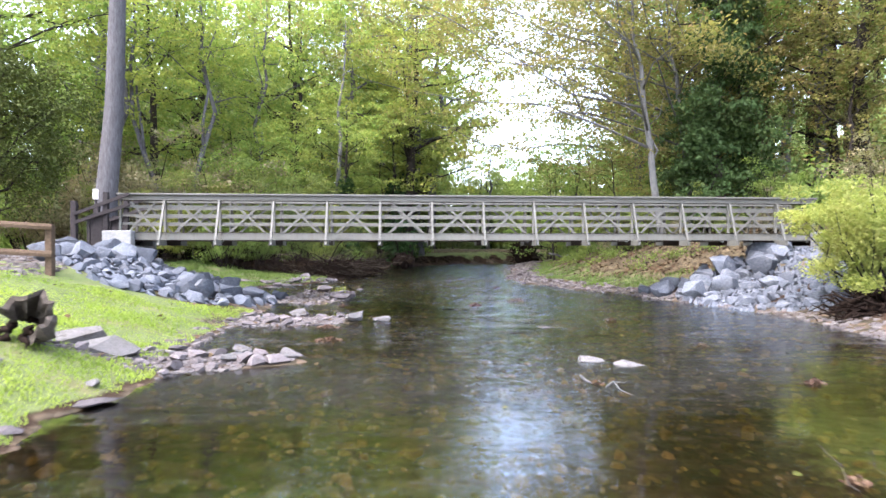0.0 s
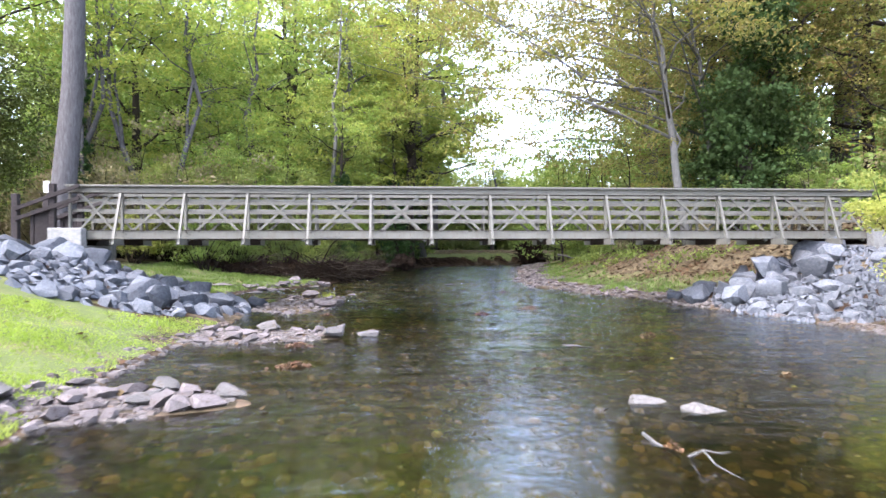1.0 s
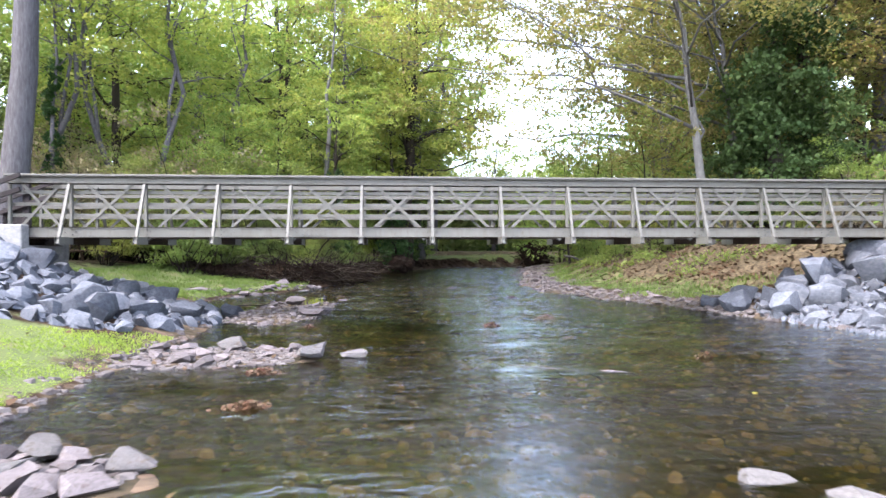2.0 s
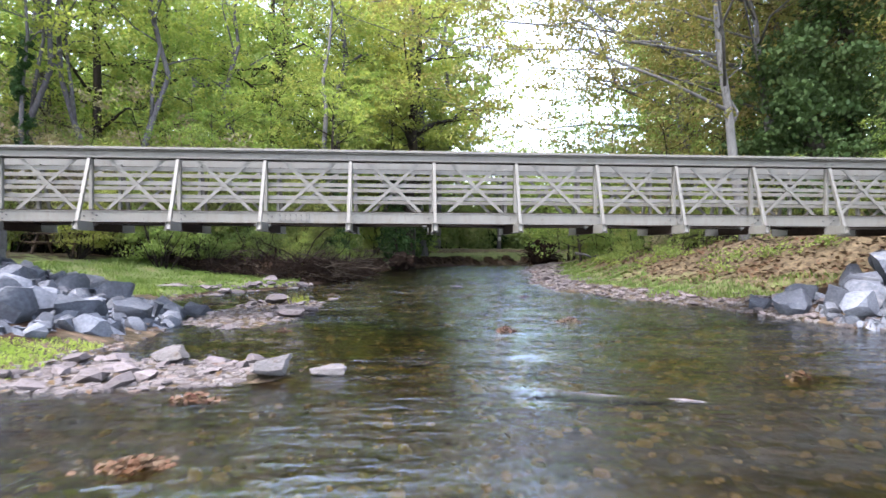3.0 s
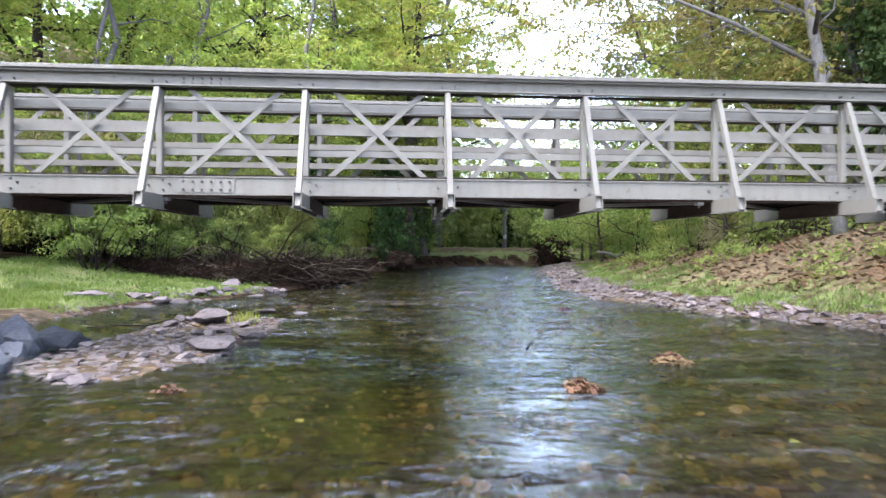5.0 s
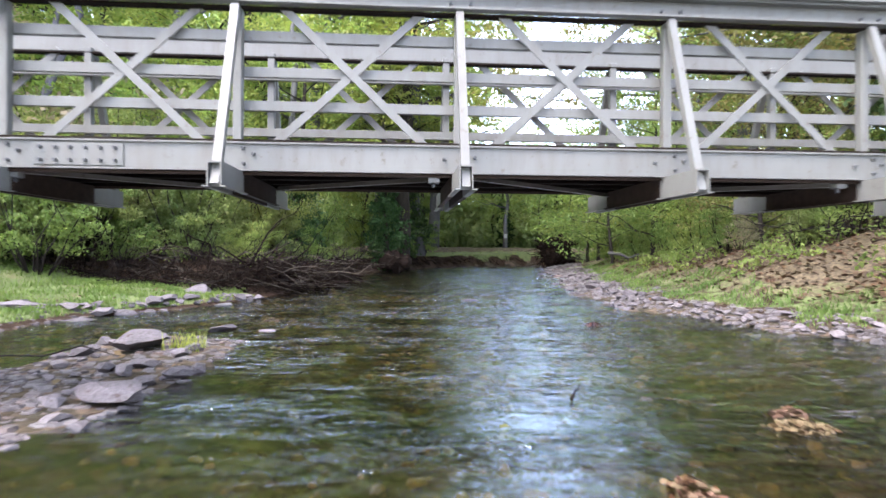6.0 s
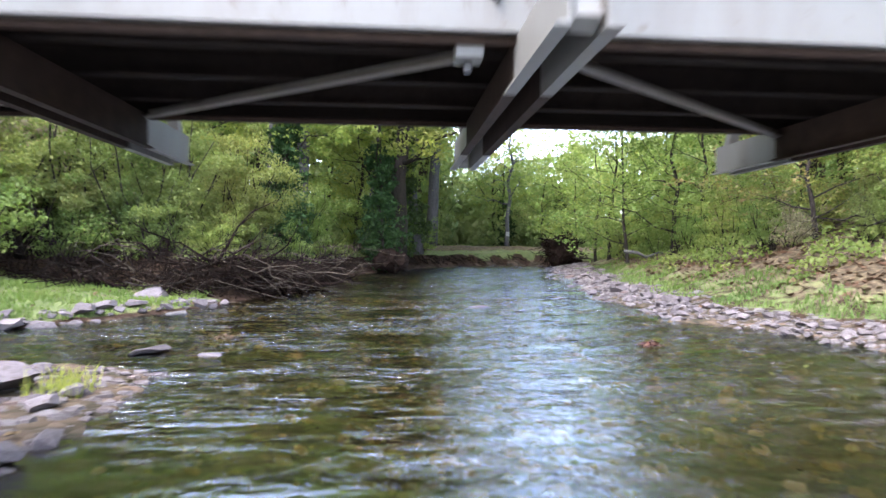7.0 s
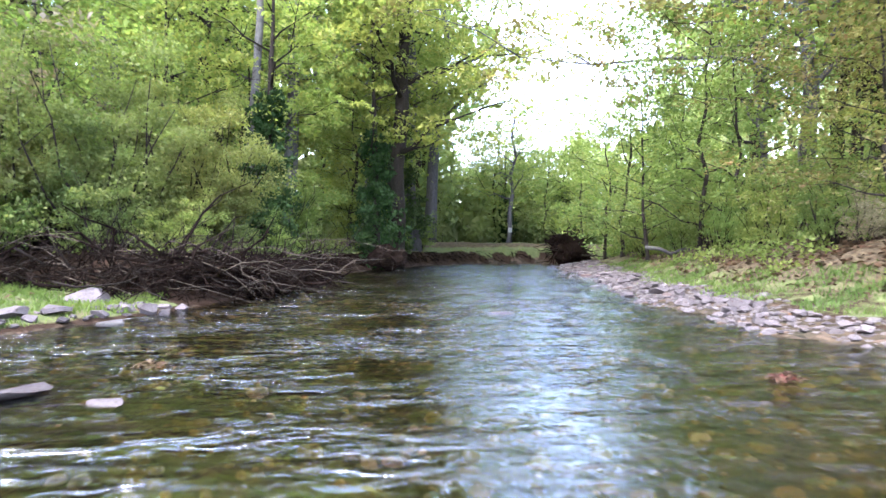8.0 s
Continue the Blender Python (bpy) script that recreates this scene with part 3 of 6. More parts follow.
    bmesh.ops.create_cone(bolt, cap_ends=True, segments=6, radius1=0.014, radius2=0.012, depth=0.02, matrix=pose(0, -0.008, 0, 90))
    bolt = mesh_of("bolt", bolt, BOLT)
    for xc, z, h, rows in ((-2.55, 1.832, 0.15, (1.865, 1.95)), (-2.55, 2.956, 0.11, (2.985, 3.04))):
        plate = part("splice_plate", box((xc - 0.29, -0.023, z), (xc + 0.29, -0.013, z + h), 0.002), STEEL, b, "bolted splice plate")
        for i in range(6):
            for zz in rows:
                share("bolt", bolt, plate, pose(xc - 0.24 + 0.096 * i, -0.026, zz))
    for x in POSTS:
        for dx, z in ((0.045, 1.965), (0.115, 1.925), (-0.1, 1.91), (0.05, 1.86), (-0.06, 3.0), (0.08, 3.0)):
            share("bolt", bolt, b, pose(x + dx, -0.016, z))


build_bridge()


def build_abutment(name, x0, x1, label):
    """Concrete bearing block with cheek walls beside the chords."""
    xc = (x0 + x1) / 2
    a = thing(name, (xc, 0.575, 1.0), label=label, category="abutment")
    part("block", box((x0 - xc, -0.86, -0.3), (x1 - xc, 0.86, 0.64), 0.02), CONCRETE, a)
    for k in (-1, 1):
        lo, hi = sorted((k * 0.62, k * 0.88))
        part("cheek_wall", box((x0 - xc - 0.004, lo, 0.3), (x1 - xc + 0.004, hi, 1.07), 0.02), CONCRETE, a, "pale concrete cheek wall")


build_abutment("bridge_abutment", -9.2, -8.42, "pale concrete bridge abutment above grey riprap")
build_abutment("bridge_abutment", 11.75, 12.6, "pale concrete bridge abutment above grey riprap")


# ---- trees ----
def bent(rng, a, b, steps, wander):
    """Points from a to b with a little wander."""
    a, b = Vector(a), Vector(b)
    n = (b - a).length * wander
    pts = [a]
    for i in range(1, steps):
        t = i / steps
        pts.append(a.lerp(b, t) + Vector(rng.normal(0, n, 3)) * math.sin(math.pi * t))
    return pts + [b]


def make_tree(name, seed, height, radius, crown_from, spread, leaves, leaf, wood, size=0.2, limbs=12, lean=(0, 0), fork=0.0, label="", category="tree", flat=0.6, wander=0.012, reach=0.0, ivy=0, ivy_to=8.0, ivy_r=0.5, loose=1.0):
    """A tapered trunk with limbs and branches, and a crown of leaf clumps at the branch ends."""
    rng = np.random.default_rng(seed)
    verts, faces, tips = [], [], []
    top = Vector((lean[0], lean[1], height * 0.93))
    axis = bent(rng, (0, 0, -0.5), top, 8, wander)
    rad = [radius * (1.25 if i == 0 else 1) * (1 - 0.85 * (i / 8) ** 1.2) for i in range(9)]
    add_tube(verts, faces, axis, rad, 9)
    if fork:
        k = int(fork / (height * 0.93) * 8)
        split = bent(rng, axis[k], axis[k] + Vector((1.1, 0.3, (height - fork) * 0.8)), 5, 0.02)
        add_tube(verts, faces, split, [rad[k] * c for c in (0.7, 0.62, 0.5, 0.36, 0.22, 0.08)], 8)
    for i in range(limbs):
        f = crown_from + (0.97 - crown_from) * (i + rng.uniform(0, 0.8)) / limbs
        k = min(int(f * 8), 7)
        p = axis[k].lerp(axis[k + 1], f * 8 - k)
        ang = i * 2.4 + rng.uniform(-0.5, 0.5)
        g = (f - crown_from) / (1 - crown_from)
        ln = spread * (0.55 + 0.6 * math.sin(math.pi * min(1, 0.2 + 0.75 * g))) * rng.uniform(0.75, 1.15)
        end = p + Vector((math.cos(ang) * ln + reach * ln, math.sin(ang) * ln, ln * rng.uniform(0.15, 0.75)))
        limb = bent(rng, p, end, 4, 0.06)
        r0 = max(0.02, rad[k] * 0.45)
        add_tube(verts, faces, limb, [r0, r0 * 0.75, r0 * 0.5, r0 * 0.32, r0 * 0.14], 6)
        for j in range(4):
            q = limb[1 + j % 4]
            d = Vector(rng.normal(0, 1, 3)) * ln * 0.28
            e = q + Vector((d.x, d.y, abs(d.z) * 0.5 - 0.12 * ln)) + (end - p) * 0.18
            add_tube(verts, faces, bent(rng, q, e, 2, 0.08), [r0 * 0.3, r0 * 0.18, r0 * 0.07], 4)
            tips.append((e, ln))
        tips.append((end, ln))
    t = thing(name, label=label, category=category)
    trunk = new("trunk", mesh_from("trunk", verts, faces, wood))
    trunk.parent = t
    if leaves:
        per = leaves // len(tips)
        pts = []
        for e, ln in tips:
            s = loose * ln * rng.uniform(0.15, 0.33) + 0.22
            for c in range(3):
                o = rng.normal(0, s * 0.75, 3) * (1, 1, 0.75)
                if flat > 1:
                    pts.append(blob(rng, per // 3, np.array(e) + o, (s * 0.7, s * 0.7, s * 0.7)))
                else:
                    pts.append(spray(rng, per // 3, np.array(e) + o, s * rng.uniform(0.7, 1.15)))
        crown = new("crown", quads_mesh("crown", leaf_quads(rng, np.concatenate(pts), size, 0.5), leaf))
        crown.parent = t
    if ivy:
        lumps = []
        count = int(40 + 45 * ivy_r)
        for i in range(count):
            z = ivy_to * rng.uniform(0, 1)
            k = min(int(z / height * 8.2), 7)
            c = axis[k].lerp(axis[k + 1], 0.5)
            a, w = rng.uniform(0, 6.28), ivy_r * np.interp(z / ivy_to, (0, 0.35, 0.7, 1), (1.0, 0.95, 0.6, 0.3))
            o = radius + w * rng.uniform(0.1, 0.85)
            rr = (0.25 + 0.3 * w) * rng.uniform(0.6, 1.1)
            lumps.append(spray(rng, ivy // (2 * count), (c.x + o * math.cos(a), c.y + o * math.sin(a), z), rr))
            lumps.append(blob(rng, ivy // (2 * count), (c.x + o * math.cos(a) * 0.85, c.y + o * math.sin(a) * 0.85, z - 0.3 * rr), (rr * 0.8, rr * 0.8, rr)))
        pts = np.concatenate(lumps)
        vine = new("ivy", quads_mesh("ivy", leaf_quads(rng, pts, 0.17, 0.9, 0.8), LEAF_DARK))
        vine.parent = t
        tagged(vine, "dark green ivy")
    return t


def make_shrub(name, seed, height, spread, leaves, leaf, wood, size=0.12, stems=14, label="", bare=0.0, clump=1.0):
    """Many stems from one base, with leaf clumps along them."""
    rng = np.random.default_rng(seed)
    verts, faces, pts = [], [], []
    for i in range(stems):
        a = rng.uniform(0, 6.28)
        r = spread * rng.uniform(0.2, 1) ** 0.7
        h = height * rng.uniform(0.55, 1.0) * (1 - 0.35 * (r / spread) ** 2)
        end = Vector((math.cos(a) * r, math.sin(a) * r, h))
        p0 = Vector((math.cos(a) * r * 0.15, math.sin(a) * r * 0.15, -0.15))
        stem = bent(rng, p0, end, 4, 0.05)
        r0 = 0.012 + 0.006 * height
        add_tube(verts, faces, stem, [r0, r0 * 0.8, r0 * 0.6, r0 * 0.4, r0 * 0.2], 5)
        for j in range(4):
            c = stem[1 + j] if j else stem[2]
            if c.z < bare * height * rng.uniform(0.5, 1.2):
                continue
            s = spread * clump * rng.uniform(0.16, 0.34)
            pts.append(blob(rng, leaves // (stems * 4), np.array(c) + rng.normal(0, s * 0.6, 3), (s, s, s * 0.6)))
    t = thing(name, label=label, category="shrub")
    st = new("stem_clump", mesh_from("stem_clump", verts, faces, wood))
    st.parent = t
    tagged(st, "thin brown stems", kind="stuff")
    p = np.concatenate(pts)
    p[:, 2] = np.abs(p[:, 2])
    cr = new("foliage", quads_mesh("foliage", leaf_quads(rng, p, size), leaf))
    cr.parent = t
    return t


def retint(t, leaf, label=""):
    for c in t.children:
        if c.name.startswith(("crown", "foliage")):
            c.material_slots[0].link = "OBJECT"
            c.material_slots[0].material = leaf
    return tagged(t, label)


def stand(t, x, y, turn=0.0, size=1.0, tall=1.0, sink=0.0):
    t.matrix_basis = pose(x, y, ground_z(x, y) - sink, 0, 0, turn) @ Matrix.Diagonal((size, size, size * tall, 1))
    return t


def stand_copy(t, x, y, turn=0.0, size=1.0, tall=1.0, leaf=None, label="", sink=0.0):
    c = copy_thing(t, Matrix.Identity(4))
    if leaf:
        retint(c, leaf, label)
    return stand(c, x, y, turn, size, tall, sink)


LIME = "tall slender woodland tree with yellow-green foliage"
tall_a = make_tree("woodland_tree", 11, 20, 0.42, 0.28, 4.6, 11000, LEAF_LIME, BARK_DARK, 0.235, 14, (0.8, 0.3), label=LIME)
stand(tall_a, -10.0, 33.5, 20, 1.25)
tall_b = make_tree("woodland_tree", 12, 22, 0.38, 0.3, 4.6, 11000, LEAF_LIME, BARK, 0.235, 14, (-0.9, 0.5), label=LIME)
stand(tall_b, 1.0, 36.5, 70, 1.35, 0.95)
tall_c = make_tree("woodland_tree", 13, 18, 0.33, 0.2, 4.4, 12000, LEAF_GREEN, BARK_DARK, 0.21, 14, (0.4, -0.6), label="leafy green woodland tree with low branches")
stand(tall_c, -8.2, 26.0, 130)
small_a = make_tree("understory_tree", 14, 9, 0.11, 0.15, 2.6, 6500, LEAF_LIME, BARK_DARK, 0.15, 14, (0.5, 0.2), label="small understory tree with lime foliage")
stand(small_a, -7.5, 19.0, 10)
small_b = make_tree("understory_tree", 15, 7.5, 0.09, 0.12, 2.8, 6500, LEAF_GREEN, BARK_DARK, 0.15, 14, (-0.4, 0.3), label="small spreading understory tree with green foliage")
stand(small_b, 12.0, 20.5, 10)

# the tall bare grey trunk beside the steps
grey = make_tree("tulip_tree", 16, 24, 0.36, 0.45, 5.0, 9000, LEAF_LIME, BARK, 0.22, 10, (1.1, 0.2), fork=8.6, wander=0.003, label="tall straight grey-barked tree beside the bridge steps")
stand(grey, -10.75, 3.0, 0)
# pale dead snag
snag = make_tree("dead_tree", 17, 16, 0.18, 0.75, 1.6, 0, LEAF_LIME, BARK_PALE, limbs=5, lean=(0.5, 0), label="pale bleached dead tree trunk with few limbs")
stand(snag, -4.7, 19.9, 0)
# ivy-clad trees
ivy_tree = make_tree("ivy_tree", 18, 19, 0.36, 0.5, 3.8, 8000, LEAF_GREEN, BARK_DARK, 0.2, 10, (0.6, 0.2), label="tree trunk thickly clad in dark green ivy", ivy=34000, ivy_to=15.0, ivy_r=2.7)
stand(ivy_tree, 13.5, 8.4, 0)
ivy_small = make_tree("ivy_tree", 19, 13, 0.2, 0.4, 3.0, 6000, LEAF_LIME, BARK_DARK, 0.2, 10, (0.3, 0.2), label="slender tree wrapped in glossy dark ivy", ivy=9000, ivy_to=6.5, ivy_r=1.45)
stand(ivy_small, -4.35, 19.6, 0, 0.78)
stand_copy(ivy_small, 0.1, 35.3, 90, 1.2)
stand_copy(ivy_small, -1.0, 29.5, 150, 1.0)
stand_copy(ivy_small, 9.5, 50.0, 190, 0.7)
stand_copy(ivy_small, 15.0, 52.0, 240, 0.8)

# left wood
rng = random.Random(4)
for x, y, src, s, leaf in ((-15, 26, tall_a, 1.0, None), (-20, 22, tall_b, 1.05, None), (-24, 30, tall_a, 1.1, LEAF_GREEN), (-17, 37, tall_b, 1.0, None), 
                           (-2.2, 44, tall_b, 1.0, None), (2.4, 43.5, tall_b, 0.95, None), (-27, 16, tall_c, 1.0, None), (-31, 25, tall_b, 1.1, LEAF_LIME), (-15.5, 19.5, tall_c, 0.85, LEAF_LIME), (-22, 11, tall_a, 0.95, None),
                           (-1.5, 41, tall_c, 1.0, LEAF_LIME), (-8.5, 29, tall_c, 0.9, LEAF_LIME), (-0.3, 31.5, tall_a, 0.95, None),
                           (-5.5, 30, tall_b, 0.8, None)):
    stand_copy(src, x, y, rng.uniform(0, 360), s * (1.3 if y > 28 else 1.1), rng.uniform(0.9, 1.1), leaf, LIME if leaf is LEAF_LIME else "leafy green woodland tree")
# right wood
thin = make_tree("woodland_tree", 27, 21, 0.3, 0.4, 4.0, 6500, LEAF_GOLD, BARK_DARK, 0.16, 12, (0.5, 0.3), label="tall dark-trunked tree with thin yellowing leaves")
stand(thin, 19.6, 24.6, 200)
stand_copy(thin, 15.2, 8.6, 40, 0.95)
stand_copy(thin, 16.8, 13.5, 140, 1.05)
for x, y, src, s, leaf in ((21, 9, tall_a, 1.0, LEAF_GOLD), (24, 16, tall_b, 1.1, LEAF_GOLD), (20.5, 27, tall_c, 1.0, LEAF_GREEN), 
                           (22, 26, tall_a, 1.1, LEAF_GREEN), (17, 35, tall_c, 0.5, LEAF_LIME), (28, 22, tall_a, 1.1, LEAF_GOLD), (24, 38, tall_a, 1.1, LEAF_GREEN), (30, 12, tall_b, 1.1, LEAF_GOLD),
                           (20, 45, tall_a, 0.45, LEAF_LIME), (19.5, 14.5, tall_c, 0.9, LEAF_GOLD), (18.6, 19.5, tall_c, 0.85, LEAF_GOLD), (22, 12, tall_c, 0.9, LEAF_GREEN), (26, 3, tall_c, 1.0, LEAF_GOLD), (21, 0, tall_a, 1.0, LEAF_GREEN), (33, 32, tall_b, 1.2, LEAF_LIME)):
    stand_copy(src, x, y, rng.uniform(0, 360), s, rng.uniform(0.9, 1.1), leaf, "woodland tree with yellowing autumn leaves" if leaf is LEAF_GOLD else "leafy green woodland tree")
for x, y, src, s, leaf in ((-11, 20, small_a, 1.0, None), (-14, 13.5, small_b, 0.6, LEAF_DULL), (-9, 16.5, small_b, 0.9, LEAF_LIME), (-17, 17, small_a, 0.9, None), (-22, 17, small_b, 1.0, LEAF_GREEN), (-2.6, 33, small_a, 1.0, None),
                           (-6.5, 27, small_a, 1.1, None), (10.5, 25, small_b, 1.0, LEAF_GREEN), (13.5, 17, small_b, 0.5, LEAF_LIME), (11.8, 31, small_a, 1.0, LEAF_LIME), (15.5, 13, small_b, 1.0, LEAF_GOLD), (10.6, 12.8, small_b, 0.8, LEAF_GOLD),
                           (18, 6, small_a, 1.0, LEAF_GOLD), (11.4, 22.6, small_b, 1.2, LEAF_GREEN), (13.2, 37, small_a, 1.0, LEAF_LIME), (18.5, 16.5, small_b, 1.2, LEAF_GREEN), (20, 4.5, small_b, 1.1, LEAF_GOLD), (4, 50, small_a, 0.8, LEAF_LIME), (10.5, 54, small_a, 1.0, LEAF_LIME), (12.8, 50, small_a, 1.0, LEAF_LIME), (8.4, 58, small_b, 1.3, LEAF_LIME), (15, 47, small_b, 1.2, LEAF_LIME), (-26, 20, small_b, 1.2, None), (-20, 21, small_b, 1.4, None), (-17.8, 14.6, small_a, 0.7, LEAF_DULL), (-14.2, 22.5, small_a, 1.2, None)):
    stand_copy(src, x, y, rng.uniform(0, 360), s, rng.uniform(0.9, 1.1), leaf, "small understory tree with yellowing leaves" if leaf is LEAF_GOLD else "small brownish understory tree" if leaf is LEAF_DULL else "small leafy understory tree")

# slender grey trunks at the wood's edge
pole = make_tree("slender_tree", 61, 17, 0.17, 0.5, 3.2, 4200, LEAF_LIME, BARK, 0.2, 10, (1.0, 0.3), fork=7.0, wander=0.02, label="slender forked grey-barked tree at the wood's edge")
stand(pole, -16.2, 14.2, 0)
stand_copy(pole, -13.8, 14.6, 160, 1.0)
stand_copy(pole, -12.2, 15.6, 60, 1.1)
stand_copy(pole, -9.4, 22.5, 250, 1.1)
vine_pole = make_tree("ivy_tree", 62, 15, 0.12, 0.6, 2.6, 2400, LEAF_LIME, BARK, 0.2, 8, (-0.4, 0.2), wander=0.01, label="thin trunk wrapped in dark green ivy", ivy=3200, ivy_to=8.5, ivy_r=0.22)
stand(vine_pole, -15.0, 13.0, 0)
# sycamore leaning over the stream, sparse and half turned
syc = make_tree("sycamore_tree", 41, 19, 0.3, 0.24, 7.0, 40000, LEAF_GOLD, BARK_PALE, 0.2, 26, (-1.0, 0.5), reach=-0.38, loose=0.8, label="wide sparse sycamore with pale limbs and yellowing leaves")
stand(syc, 16.0, 22.4, 0, 1.15)
syc_small = make_tree("sycamore_tree", 43, 17, 0.22, 0.3, 6.8, 13000, LEAF_GOLD, BARK_PALE, 0.18, 18, (-2.0, 0.5), reach=-0.5, loose=0.62, label="sparse sycamore with pale limbs over the stream")
stand(syc_small, 18.2, 15.6, 0)
stand_copy(syc_small, 18.0, 29.0, 80, 0.9)
syc_high = make_tree("sycamore_tree", 47, 12.5, 0.17, 0.32, 6.2, 16000, LEAF_GOLD, BARK_PALE, 0.17, 16, (-1.6, 0.2), reach=-0.85, loose=0.75, label="slim sycamore reaching over the stream with thin yellowing leaves")
stand(syc_high, 13.4, 9.8, 0)
stand_copy(syc_high, 10.9, 8.0, 8, 1.08)
# far tree that carries a small white sign
stand_copy(tall_b, 8.7, 45.2, 160, 0.5, 1.05)
# trees at the bend, their leaf colour lightened to carry the haze
stand_copy(small_a, 8.8, 52.0, 30, 1.3, 1.0, LEAF_HAZE, "slender tree at the bend, leaf colour paled for haze")
stand_copy(small_a, 6.0, 56.5, 120, 1.3, 1.0, LEAF_HAZE, "slender tree at the bend, leaf colour paled for haze")
stand_copy(small_a, 10.9, 60.0, 220, 1.5, 1.0, LEAF_HAZE, "slender tree at the bend, leaf colour paled for haze")
# cedar on the lawn's far edge
cedar = make_tree("cedar_tree", 23, 8.6, 0.22, 0.24, 2.5, 40000, LEAF_CEDAR, BARK_DARK, 0.13, 26, (0.1, 0), label="dense rounded dark green cedar", flat=1.2)
stand(cedar, -16.9, 6.5, 0)

# shrubs
bush = make_shrub("shrub", 31, 2.7, 1.7, 28000, LEAF_LIME, TWIG, 0.07, 26, bare=0.2, clump=0.8, label="arching shrub with yellow-green leaves beside the water")
stand(bush, 9.55, -5.2, 0, 1.15)
feather = make_shrub("thicket", 36, 4.4, 2.3, 30000, LEAF_OLIVE, TWIG, 0.088, 30, bare=0.08, clump=0.85, label="feathery pale green thicket overhanging the cut bank")
stand(feather, -6.8, 14.2, 0, 1.05)
stand_copy(feather, -8.9, 13.2, 120, 1.1)
stand_copy(feather, -5.2, 16.2, 220, 0.9)
stand_copy(feather, -11.0, 12.4, 300, 1.0)
thick = make_shrub("thicket", 32, 4.6, 2.4, 5000, LEAF_GREEN, TWIG, 0.14, 14, label="tall green thicket on the bank")
stand(thick, -9.2, 16.4, 0, 1.1)
